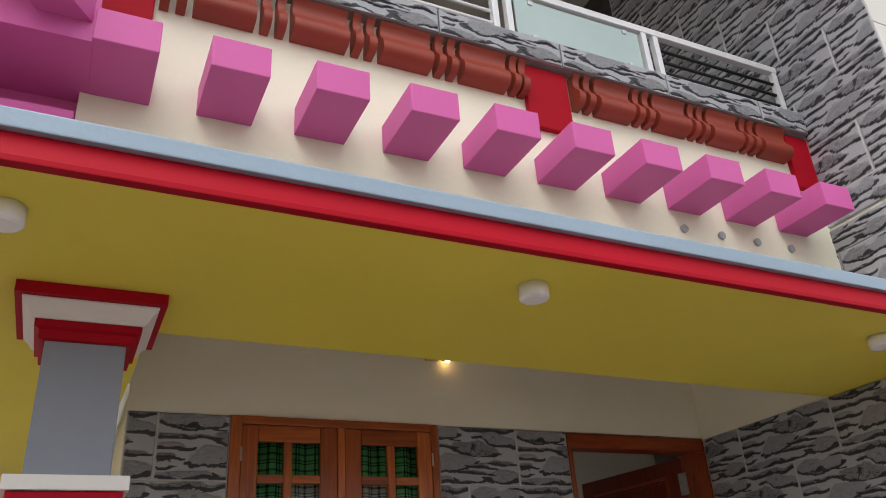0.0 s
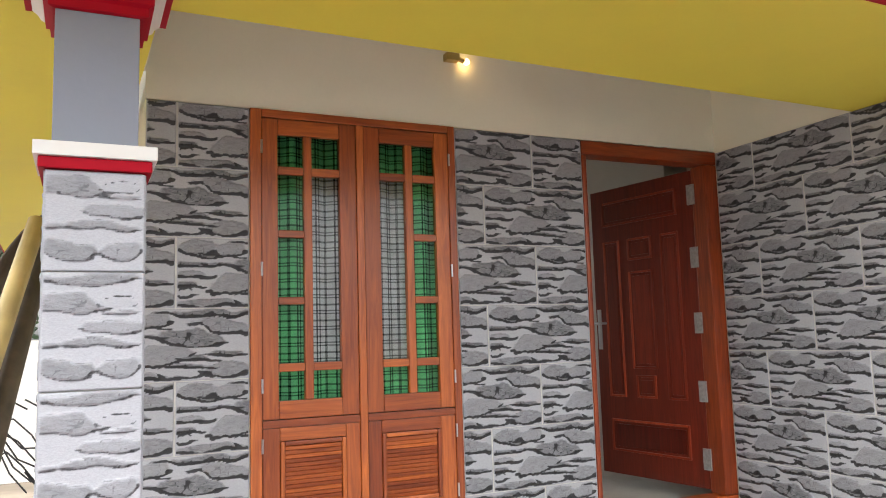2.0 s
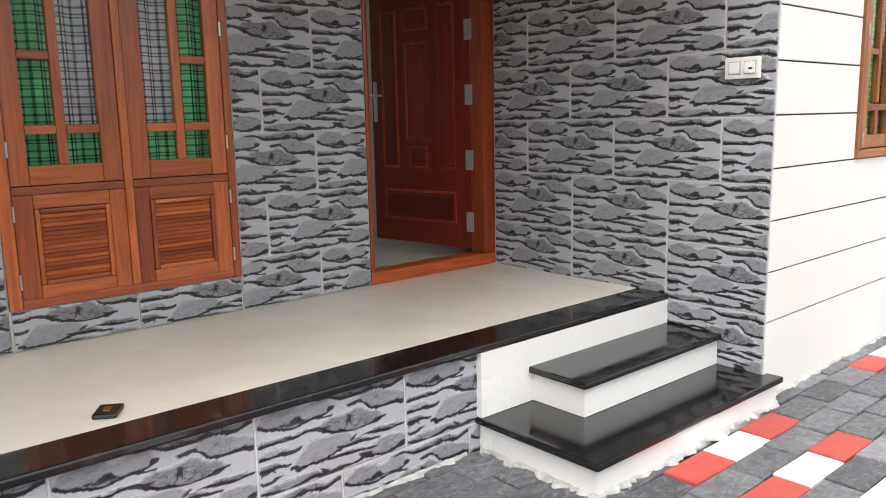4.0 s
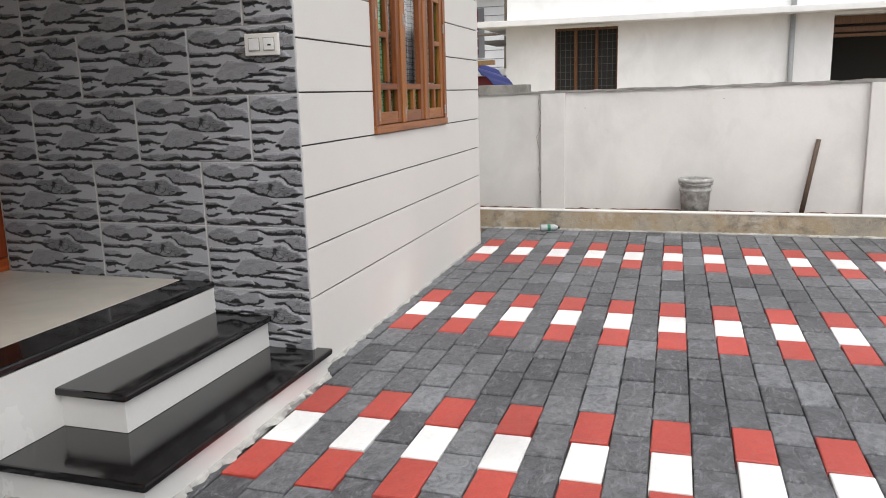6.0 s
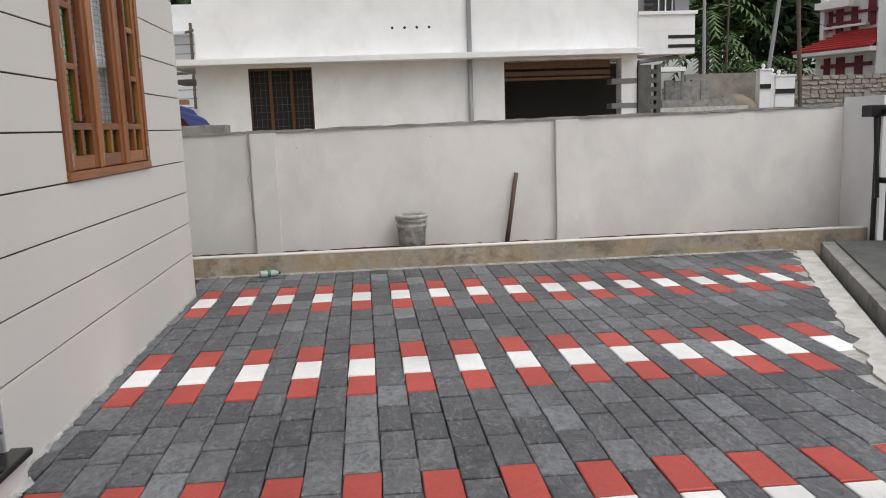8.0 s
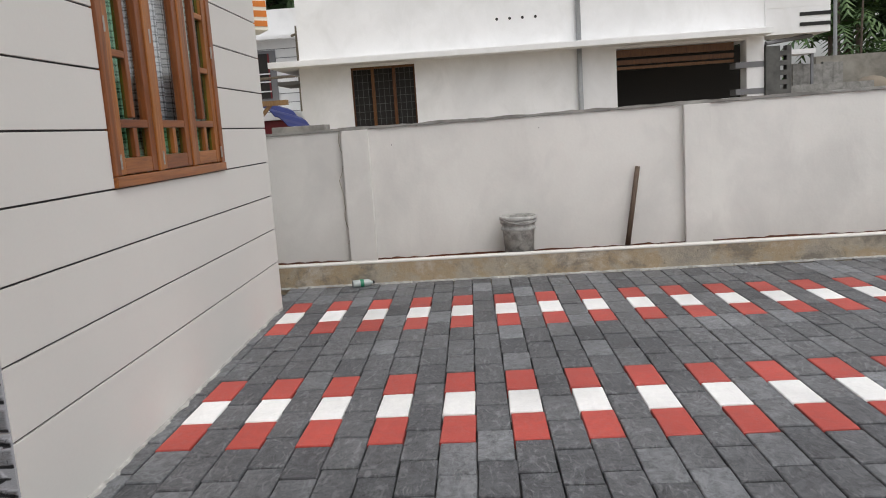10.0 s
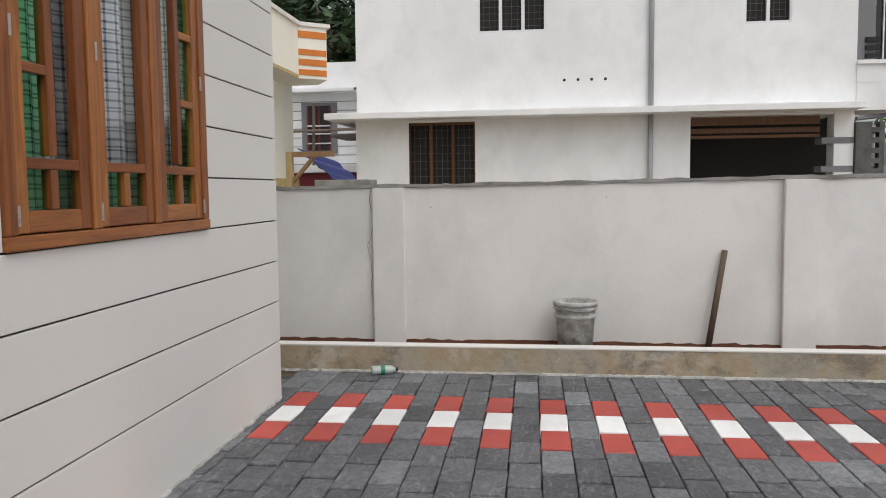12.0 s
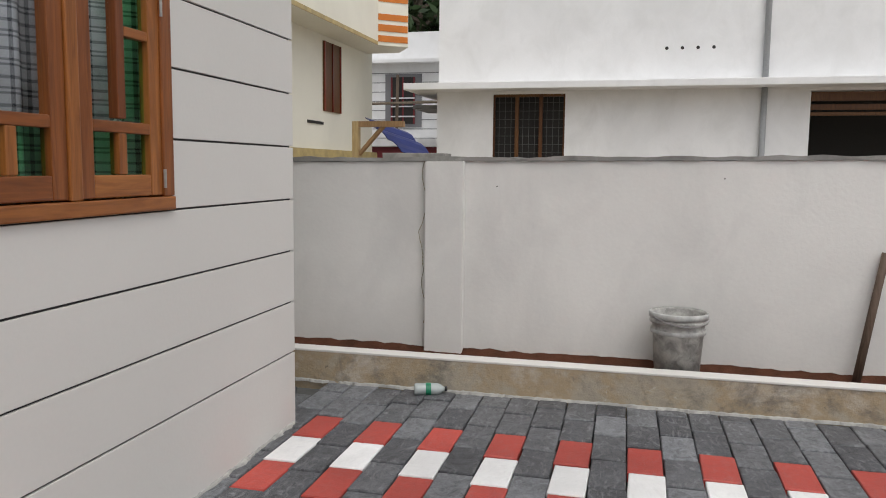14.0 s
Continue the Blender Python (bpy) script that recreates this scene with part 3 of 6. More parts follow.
part_at("panel", boxes((-2.4, 0.5345, PAR_Y + 0.06, PAR_Y + 0.15, 2.547, 4.6)), "pink_paint", pink)
part_at("box", boxes((-2.4, 0.533, 2.46, PAR_Y + 0.059, 3.129, 3.30), (0.533, 0.5655, 2.46, PAR_Y - 0.002, 3.129, 3.30), (-2.4, 0.36, 2.36, PAR_Y + 0.059, 3.301, 3.9)), "pink_paint", pink)
part_at("ledge", boxes((-2.4, 0.534, 2.62, PAR_Y + 0.059, 2.547, 2.985)), "pink_paint", pink)
part_at("fin", prism([(0.30, 2.28), (0.40, 2.25), (0.55, 2.46), (0.40, 2.46)], 3.20, 3.42), "pink_paint", pink)
for i in range(4):
    solid("drain_spout", turned([(0.013, -0.02), (0.019, -0.02), (0.019, 0.012), (0.013, 0.012)], 14), "pipe_grey", "short grey drain spout in the parapet", "pipe", "drain spouts in the parapet").matrix_world = pose(2.985 + i * 0.217, PAR_Y - 0.001, 3.04, 90)
# row of terracotta spools with red blocks between
for x0, x1 in ((2.235, 2.455), (3.80, SIDE_X - 0.004), (0.50, 0.72)):
    solid("red_block", boxes((x0, x1, PAR_Y - 0.03, PAR_Y - 0.001, 3.40, 3.722), bevel=0.006), "red_paint", "red painted block between terracotta spools", "ornament", "red blocks on the parapet")


OGEE = [(0.0, 3.545), (0.052, 3.549), (0.073, 3.566), (0.080, 3.590), (0.072, 3.615), (0.052, 3.637), (0.041, 3.660), (0.041, 3.683), (0.050, 3.703), (0.064, 3.716), (0.0, 3.720)]


def spool(x0, x1):
    """One length of ogee moulding along the parapet, with flat sawn ends."""
    bm = bmesh.new()
    a = [bm.verts.new((x0, PAR_Y - 0.001 - d, z)) for d, z in OGEE]
    b = [bm.verts.new((x1, PAR_Y - 0.001 - d, z)) for d, z in OGEE]
    for k in range(len(OGEE) - 1):
        bm.faces.new((a[k], a[k + 1], b[k + 1], b[k]))
    bm.faces.new(a), bm.faces.new(b[::-1])
    solid("parapet_moulding", bm, "terracotta_paint", "brown-red ogee moulding piece on the parapet", "ornament", "moulding pieces along the parapet", smooth=True).modifiers.new("edges", "EDGE_SPLIT").split_angle = radians(50)


for start, pitch in ((0.735, 0.355), (2.478, 0.330)):
    for k in range(4):
        x = start + k * pitch
        spool(x, x + 0.032), spool(x + 0.056, x + 0.088), spool(x + 0.114, x + pitch - 0.024)
spool(2.152, 2.184), spool(2.196, 2.228)
coping = solid("coping", boxes((-0.3, SIDE_X - 0.012, PAR_Y - 0.055, PAR_Y + 0.2, 3.781, 3.80), bevel=0.004), "rough_cement", "stone-tiled coping under the balcony rail", "coping", kind="structure")

# balcony rail
rail = thing("balcony_railing", "white steel balcony railing with a frosted glass panel", "railing", at=(2.5, PAR_Y + 0.05, 3.87))
RY = PAR_Y + 0.02
for z0, z1 in ((3.885, 3.915), (4.185, 4.225)):
    part_at("rail", boxes((-0.2, SIDE_X - 0.02, RY - 0.018, RY + 0.018, z0, z1), bevel=0.004), "white_steel", rail)
for x in (0.4, 1.35, 2.15, 2.225, 3.02, 3.095, 3.93):
    part_at("post", boxes((x - 0.016, x + 0.016, RY - 0.016, RY + 0.016, 3.868, 4.184), bevel=0.003), "white_steel", rail)
for a, b in ((-0.2, 2.13), (3.115, 3.91)):
    for z in (3.965, 4.035, 4.11):
        part_at("bar", rod((a, RY, z), (b, RY, z), 0.009), "white_steel" if a < 0 else "black_metal", rail)
part_at("glass_panel", boxes((2.262, 2.985, RY - 0.004, RY + 0.004, 3.93, 4.17)), "frosted_glass", rail, "pale green frosted glass panel")
for x in (2.35, 2.9):
    for z in (3.945, 4.155):
        part_at("clip", boxes((x - 0.012, x + 0.012, RY - 0.012, RY + 0.012, z - 0.012, z + 0.012), bevel=0.002), "steel", rail)

# ---- column ----
column = thing("porch_column", "square porch column, stone-tiled below and grey above", "column", kind="structure", at=(0.662, 2.79, FLOOR))
part_at("core", boxes((0.553, 0.776, 2.687, 2.91, FLOOR + 0.001, 1.856)), "pale_cement", column)
part_at("band", boxes((0.530, 0.799, 2.664, 2.933, 1.857, 1.886), bevel=0.003), "red_paint", column, "red painted band")
part_at("band", boxes((0.518, 0.811, 2.652, 2.945, 1.887, 1.924), bevel=0.003), "white_paint", column, "white painted band")
part_at("shaft", boxes((0.559, 0.765, 2.693, 2.899, 1.925, 2.284), bevel=0.003), "grey_paint", column, "smooth grey painted shaft")


def flare(rows):
    """A square moulding of rising half-widths about the column's axis."""
    bm = bmesh.new()
    rings = [[bm.verts.new((0.664 + sx * w, 2.804 + sy * w, z)) for sx, sy in ((-1, -1), (1, -1), (1, 1), (-1, 1))] for w, z in rows]
    for a, b in zip(rings, rings[1:]):
        for i in range(4):
            bm.faces.new((a[i], a[(i + 1) % 4], b[(i + 1) % 4], b[i]))
    bm.faces.new(rings[0]), bm.faces.new(rings[-1])
    return bm


part_at("necking", flare([(0.112, 2.285), (0.122, 2.288), (0.122, 2.311), (0.136, 2.317), (0.136, 2.336)]), "red_paint", column, "red stepped necking")
part_at("capital", flare([(0.140, 2.337), (0.150, 2.346), (0.158, 2.362), (0.174, 2.380), (0.174, 2.385)]), "white_paint", column, "white coved capital")
part_at("abacus", flare([(0.193, 2.386), (0.193, 2.419)]), "red_paint", column, "red painted abacus")


# ---- timber window on the porch ----
def bars(parent, name, rows, mat, bevel=0.004):
    for r in rows:
        part_at(name, boxes(r, bevel=bevel), mat, parent)


def pane(parent, x0, x1, z0, z1, y, mat, label):
    ob = part_at("pane", boxes((x0, x1, y, y + 0.004, z0, z1)), mat, parent, label)
    ob.visible_shadow = False
    return ob


def drape(name, x0, x1, z0, z1, y, mat, label, waves):
    bm = bmesh.new()
    n = 90
    cols = []
    for i in range(n + 1):
        x = x0 + (x1 - x0) * i / n
        d = 0.022 * math.sin(i / n * waves * 2 * math.pi) + 0.008 * math.sin(i / n * waves * 4.7 + 1)
        cols.append((bm.verts.new((x, y + d, z0)), bm.verts.new((x, y + d * 0.8, z1))))
    for a, b in zip(cols, cols[1:]):
        bm.faces.new((a[0], b[0], b[1], a[1]))
    ob = solid(name, bm, mat, label, "curtain", smooth=True)
    m = ob.modifiers.new("cloth", "SOLIDIFY")
    m.thickness = 0.003
    return ob


FY = BACK_Y - 0.018
win = thing("window_1", "tall teak casement window with green glass and louvred lower panels", "window", kind="structure", at=(1.79, BACK_Y, WZ0))
bars(win, "window_frame", [(WX0, 1.336, FY, 3.945, WZ0, WZ1), (WX1 - 0.036, WX1, FY, 3.945, WZ0, WZ1), (1.772, 1.806, FY, 3.945, WZ0 + 0.037, WZ1 - 0.037)], "teak")
bars(win, "window_frame", [(1.337, WX1 - 0.037, FY, 3.945, WZ1 - 0.036, WZ1), (1.337, WX1 - 0.037, FY, 3.945, WZ0, WZ0 + 0.036),
                           (1.337, 1.771, FY, 3.945, 1.042, 1.074), (1.807, WX1 - 0.037, FY, 3.945, 1.042, 1.074)], "teak_flat")
Y0, Y1 = FY + 0.006, FY + 0.042
for side in (0, 1):
    def mx(a, b):
        """Mirror for the second casement."""
        return (a, b) if side == 0 else (1.772 + 1.806 - b, 1.772 + 1.806 - a)
    sh = part_at("casement", boxes((*mx(1.338, 1.409), Y0, Y1, 1.077, 2.391), bevel=0.004), "teak", win)
    rows = [(*mx(1.692, 1.770), Y0, Y1, 1.077, 2.391), (*mx(1.526, 1.563), Y0, Y1, 1.154, 2.320)]
    for r in rows:
        part("stile", boxes(r, bevel=0.004), "teak", sh)
    for r in ((*mx(1.410, 1.691), Y0, Y1, 2.321, 2.391), (*mx(1.410, 1.691), Y0, Y1, 1.077, 1.153), (*mx(1.410, 1.525), Y0 + 0.001, Y1, 2.142, 2.178), (*mx(1.564, 1.691), Y0 + 0.001, Y1, 2.142, 2.178),
              (*mx(1.410, 1.525), Y0 + 0.001, Y1, 1.276, 1.312), (*mx(1.564, 1.691), Y0 + 0.001, Y1, 1.276, 1.312), (*mx(1.410, 1.525), Y0 + 0.001, Y1, 1.860, 1.893), (*mx(1.410, 1.525), Y0 + 0.001, Y1, 1.566, 1.599)):
        part("rail", boxes(r, bevel=0.004), "teak_flat", sh)
    for z0, z1 in ((2.178, 2.321), (1.893, 2.142), (1.599, 1.860), (1.312, 1.566), (1.153, 1.276)):
        pane(win, *mx(1.408, 1.527), z0, z1, Y0 + 0.02, "green_glass", "green tinted glass pane")
    for z0, z1 in ((2.178, 2.321), (1.153, 1.276)):
        pane(win, *mx(1.562, 1.693), z0, z1, Y0 + 0.02, "green_glass", "green tinted glass pane")
    pane(win, *mx(1.562, 1.693), 1.312, 2.142, Y0 + 0.02, "clear_glass", "tall clear glass pane")
    low = part_at("shutter", boxes((*mx(1.338, 1.412), Y0, Y1, 0.623, 1.040), bevel=0.004), "teak", win)
    part("stile", boxes((*mx(1.706, 1.770), Y0, Y1, 0.623, 1.040), bevel=0.004), "teak", low)
    for r in ((*mx(1.413, 1.705), Y0, Y1, 0.985, 1.040), (*mx(1.413, 1.705), Y0, Y1, 0.623, 0.675)):
        part("rail", boxes(r, bevel=0.004), "teak_flat", low)
    part("moulding", boxes((*mx(1.414, 1.432), Y0 - 0.007, Y1, 0.677, 0.983), (*mx(1.686, 1.704), Y0 - 0.007, Y1, 0.677, 0.983), bevel=0.005), "teak", low)
    part("moulding", boxes((*mx(1.433, 1.685), Y0 - 0.007, Y1, 0.965, 0.983), (*mx(1.433, 1.685), Y0 - 0.007, Y1, 0.677, 0.695), bevel=0.005), "teak_flat", low)
    for k in range(15):
        z = 0.706 + k * 0.0178
        bm = boxes((*mx(1.434, 1.684), -0.010, 0.008, -0.008, 0.009), bevel=0.002)
        bmesh.ops.rotate(bm, cent=(0, 0, 0), matrix=Matrix.Rotation(radians(20), 3, "X"), verts=bm.verts)
        bmesh.ops.translate(bm, vec=(0, Y0 + 0.012, z), verts=bm.verts)
        part("slat", bm, "teak_flat", low)
    part("backing", boxes((*mx(1.433, 1.685), Y0 + 0.03, Y1 - 0.001, 0.70, 0.96)), "door_wood", low)
    for z in (1.22, 1.72, 2.26, 0.70, 0.97):
        part_at("hinge", rod((mx(1.336, 1.336)[0], FY - 0.003, z - 0.03), (mx(1.336, 1.336)[0], FY - 0.003, z + 0.03), 0.005, 8), "steel", win)
drape("curtain", 1.305, 2.272, 0.60, 2.46, 3.99, "curtain_dark", "plaid dark grey curtain hanging behind the porch window", 9)

# ---- front door, standing open ----
door = thing("door_1", "reddish-brown panelled wooden front door standing open in its frame", "door", kind="structure", at=(3.5, BACK_Y, FLOOR))
bars(door, "door_frame", [(DX0 + 0.001, DX0 + 0.028, BACK_Y - 0.012, 4.00, FLOOR + 0.071, LINTEL - 0.071), (DX1 - 0.098, DX1 - 0.002, BACK_Y - 0.012, 4.00, FLOOR + 0.071, LINTEL - 0.071)], "jamb_teak", 0.008)
bars(door, "door_frame", [(DX0 + 0.001, DX1 - 0.002, BACK_Y - 0.012, 4.00, LINTEL - 0.07, LINTEL + 0.006), (DX0 + 0.001, DX1 - 0.002, BACK_Y - 0.012, 4.00, FLOOR + 0.001, FLOOR + 0.07)], "jamb_teak_flat", 0.008)
LW, LT = 0.835, 0.036
z0d, z1d = 0.015, 1.845


def leaf_part(name, rows, mat, parent, bevel=0.0, label=""):
    ob = part(name, boxes(*rows, bevel=bevel), mat, parent, label)
    return ob


leaf = new("leaf", mesh_from(boxes((-LW, 0, 0, LT, z0d, z1d), bevel=0.003), "leaf", "door_wood"))
tagged(leaf, "dark red-brown panelled door leaf")
leaf.parent = door
leaf.matrix_parent_inverse = Matrix.Translation(-door.location)
leaf.matrix_basis = pose(DX1 - 0.098, 4.0, FLOOR + 0.072, 0, 0, -81.5)
# raised panels on the leaf: (from, to) across from the free edge, and heights
for a, b, c, d in ((0.10, 0.72, 1.60, 1.76), (0.10, 0.24, 0.50, 1.50), (0.58, 0.72, 0.50, 1.50), (0.31, 0.51, 1.36, 1.50), (0.31, 0.51, 0.68, 1.29), (0.33, 0.49, 0.50, 0.64), (0.10, 0.72, 0.16, 0.36)):
    xa, xb = -LW + a, -LW + b
    t = 0.014
    leaf_part("moulding", [(xa, xa + t, -0.009, 0.002, c, d), (xb - t, xb, -0.009, 0.002, c, d), (xa + t, xb - t, -0.009, 0.002, c, c + t), (xa + t, xb - t, -0.009, 0.002, d - t, d)], "door_trim", leaf, 0.003)
    leaf_part("raised_panel", [(xa + 0.03, xb - 0.03, -0.006, 0.002, c + 0.03, d - 0.03)], "door_wood", leaf, 0.003)
plate = leaf_part("handle_plate", [(-LW + 0.018, -LW + 0.05, -0.006, 0.001, 0.80, 1.06)], "steel", leaf, 0.002, "steel handle plate")
part("lever", rod((-LW + 0.034, -0.05, 0.97), (-LW + 0.14, -0.05, 0.97), 0.008, 10, bm=rod((-LW + 0.034, -0.052, 0.97), (-LW + 0.034, 0.0, 0.97), 0.009, 10)), "steel", leaf, "steel lever handle", True)
for z in (0.18, 0.56, 0.95, 1.33, 1.70):
    leaf_part("hinge", [(-0.030, 0.024, -0.011, -0.001, z - 0.06, z + 0.06)], "brushed_steel", leaf, 0.002, "bright steel butt hinge")

# ---- side window in the white wall ----
swin = thing("window_2", "teak three-light window with green side panes", "window", kind="structure", at=(5.58, FRONT_Y, SZ0))
GY = FRONT_Y - 0.012
F = 0.058
bars(swin, "window_frame", [(SX0, SX0 + F, GY, 2.215, SZ0 + 0.045, SZ1), (SX1 - F, SX1, GY, 2.215, SZ0 + 0.045, SZ1)], "side_teak", 0.005)
bars(swin, "window_frame", [(SX0, SX1, GY - 0.004, 2.215, SZ0, SZ0 + 0.044), (SX0 + F, SX1 - F, GY, 2.215, SZ1 - 0.06, SZ1)], "side_teak_flat", 0.005)
LW3 = (SX1 - SX0 - 2 * F - 2 * 0.05) / 3
for k in range(3):
    a = SX0 + F + k * (LW3 + 0.05)
    b = a + LW3
    if k:
        bars(swin, "mullion", [(a - 0.049, a - 0.001, GY, 2.215, SZ0 + 0.045, SZ1 - 0.061)], "side_teak", 0.005)
    y0, y1 = GY + 0.008, GY + 0.045
    st = 0.058
    zb, zt = SZ0 + 0.049, SZ1 - 0.065
    sh = part_at("casement", boxes((a, a + st, y0, y1, zb, zt), bevel=0.004), "side_teak", swin)
    part("stile", boxes((b - st, b, y0, y1, zb, zt), bevel=0.004), "side_teak", sh)
    for z0, z1 in ((zb, zb + 0.066), (1.297, 1.331), (zt - 0.06, zt)):
        part("rail", boxes((a + st, b - st, y0 + 0.001, y1, z0, z1), bevel=0.004), "side_teak_flat", sh)
    m = (a + b) / 2
    part("muntin", boxes((m - 0.019, m + 0.019, y0 + 0.002, y1, zb + 0.067, 1.297), bevel=0.004), "side_teak", sh)
    pane(swin, a + st - 0.003, m - 0.012, zb + 0.063, 1.30, y0 + 0.02, "green_glass", "small green glass pane")
    pane(swin, m + 0.012, b - st + 0.003, zb + 0.063, 1.30, y0 + 0.02, "green_glass", "small green glass pane")
    if k == 1:
        pane(swin, a + st - 0.003, b - st + 0.003, 1.335, zt - 0.055, y0 + 0.02, "clear_glass", "tall clear glass pane")
    else:
        part("muntin", boxes((m - 0.019, m + 0.019, y0 + 0.002, y1, 1.339, zt - 0.061), bevel=0.004), "side_teak", sh)
        ga, gb, ca, cb = (a + st, m - 0.019, m + 0.019, b - st) if k == 0 else (m + 0.019, b - st, a + st, m - 0.019)
        for z in (1.597, 1.880):
            part("muntin", boxes((ga, gb, y0 + 0.002, y1, z - 0.015, z + 0.015), bevel=0.004), "side_teak_flat", sh)
        pane(swin, ga - 0.003, gb + 0.003, 1.335, zt - 0.055, y0 + 0.02, "green_glass", "green glass pane")
        pane(swin, ca - 0.003, cb + 0.003, 1.335, zt - 0.055, y0 + 0.02, "clear_glass", "tall clear glass pane")
    for z in (1.16, 1.70, 2.22):
        part_at("hinge", rod((a - 0.002 if k < 2 else b + 0.002, GY - 0.001, z - 0.03), (a - 0.002 if k < 2 else b + 0.002, GY - 0.001, z + 0.03), 0.005, 8), "brushed_steel", swin)
drape("curtain", 4.838, 6.194, 1.065, 2.395, 2.262, "curtain_grey", "plaid grey and white curtain hanging behind the side window", 10).matrix_world = ASKEW
swin.matrix_world = ASKEW @ Matrix.Translation(swin.location)

# ---- small fixtures ----
switch = thing("switch_plate", "cream double switch plate on the stone-tiled wall", "switch", at=(SIDE_X - 0.02, 2.305, 1.496))
part_at("plate", boxes((SIDE_X - 0.034, SIDE_X - 0.012, 2.223, 2.384, 1.450, 1.543), bevel=0.004), "switch_plastic", switch)
for y, w in ((2.312, 0.048), (2.240, 0.048)):
    # grey plate in place of the shadow gap round each rocker
    part_at("rocker_frame", boxes((SIDE_X - 0.037, SIDE_X - 0.0335, y - 0.004, y + w + 0.004, 1.468, 1.525), bevel=0.001), "worn_plastic", switch, "grey plate painted as the shadow gap round the rocker")
    part_at("rocker", boxes((SIDE_X - 0.041, SIDE_X - 0.0368, y, y + w, 1.472, 1.521), bevel=0.002), "lamp_plastic", switch)
part_at("indicator", boxes((SIDE_X - 0.0425, SIDE_X - 0.0405, 2.252, 2.268, 1.489, 1.496), bevel=0.0005), "black_plastic", switch, "small dark mark on one rocker")
for x, y in ((1.845, 2.250), (0.455, 2.215), (3.40, 2.275)):
    lamp = thing("ceiling_lamp", "round white surface-mounted ceiling lamp, unlit", "lamp", "ceiling lamps of the porch", at=(x, y, LINTEL))
    part_at("ring", turned([(0.041, -0.045), (0.045, -0.041), (0.045, -0.001), (0.038, -0.001)], 32, at=(x, y, LINTEL)), "lamp_plastic", lamp, "", True)
    part_at("diffuser", turned([(0.0, -0.049), (0.034, -0.048), (0.0405, -0.0455)], 32, at=(x, y, LINTEL)), "lamp_plastic", lamp, "flat milky diffuser")
bx, bz = 2.285, 2.765
bulb = thing("wall_lamp", "small brass wall lamp with a lit warm bulb", "lamp", at=(bx, BACK_Y - 0.006, bz))
part_at("bracket", boxes((bx - 0.05, bx + 0.02, BACK_Y - 0.055, BACK_Y - 0.006, bz - 0.008, bz + 0.03), bevel=0.004), "brass", bulb)
part_at("socket", rod((bx + 0.02, BACK_Y - 0.04, bz + 0.005), (bx + 0.05, BACK_Y - 0.04, bz - 0.005), 0.012), "brass", bulb)
part_at("bulb", turned([(0.0, -0.016), (0.012, -0.010), (0.016, 0), (0.010, 0.013), (0.0, 0.016)], 16, at=(bx + 0.062, BACK_Y - 0.04, bz - 0.006)), "bulb_glow", bulb, "small lit warm bulb", True)
phone = thing("wallet", "small black leather wallet lying on the porch floor", "wallet", at=(1.345, 2.945, FLOOR))
bm = boxes((-0.05, 0.05, -0.037, 0.037, 0.001, 0.016), bevel=0.006)
bmesh.ops.transform(bm, matrix=pose(1.345, 2.945, FLOOR, 0, 0, 58), verts=bm.verts)
part_at("cover", bm, "black_plastic", phone)
bm = boxes((-0.02, 0.02, -0.012, 0.012, 0.017, 0.019), bevel=0.0009)
bmesh.ops.transform(bm, matrix=pose(1.345, 2.945, FLOOR, 0, 0, 58), verts=bm.verts)
part_at("clasp", bm, "brass", phone)

# ---- the yard: kerb, soil, compound wall ----
KX0, KX1, WALL_X, END_Y, KERB = 7.80, 7.90, 8.25, -3.70, 0.208
kerb = thing("kerb", "low stained cement kerb with a whitewashed top", "kerb", kind="structure", at=(7.83, 0, 0))
bm = boxes((KX0, KX1, END_Y, 9.0, -0.07, KERB - 0.013))
bmesh.ops.subdivide_edges(bm, edges=[e for e in bm.edges if abs(e.verts[0].co.y - e.verts[1].co.y) > 1], cuts=160)
for v in bm.verts:
    if v.co.x < KX0 + 0.01:
        v.co.x += 0.006 * noise.noise(Vector((v.co.y * 5, v.co.z * 9, 0)))
part_at("body", bm, "stained_concrete", kerb)
part_at("cap", boxes((KX0 - 0.003, KX1, END_Y, 9.0, KERB - 0.0125, KERB), bevel=0.004), "white_paint", kerb, "thin whitewashed cap")
bm = bmesh.new()
cols = []
for i in range(261):
    y = END_Y + (9.0 - END_Y) * i / 260
    cols.append([bm.verts.new((KX1 + (WALL_X - KX1) * j / 6, y, 0.140 + 0.012 * noise.noise(Vector((j * 0.8, y * 3.2, 0))) + (0.022 if j == 6 else 0) + 0.012 * noise.noise(Vector((j, y * 14, 3))))) for j in range(7)])
for a, b in zip(cols, cols[1:]):
    for j in range(6):
        bm.faces.new((a[j], b[j], b[j + 1], a[j + 1]))
solid("planting_strip", bm, "red_soil", "strip of loose red soil between kerb and wall", "soil", kind="stuff", smooth=True)
solid("ground_strip", boxes((KX1 + 0.001, WALL_X - 0.001, END_Y, 9.0, -0.074, 0.09)), "red_soil", "packed red soil under the strip", "soil", kind="structure")
mortar("mortar_strip", [(KX0, END_Y + 0.8), (KX0, FRONT_Y + 2)], -0.02, "thin pale mortar line at the foot of the kerb")


def wall_top(y):
    """The plastered wall's top edge, which climbs a little towards the street."""
    return 1.237 + 0.0108 * (1.86 - y)


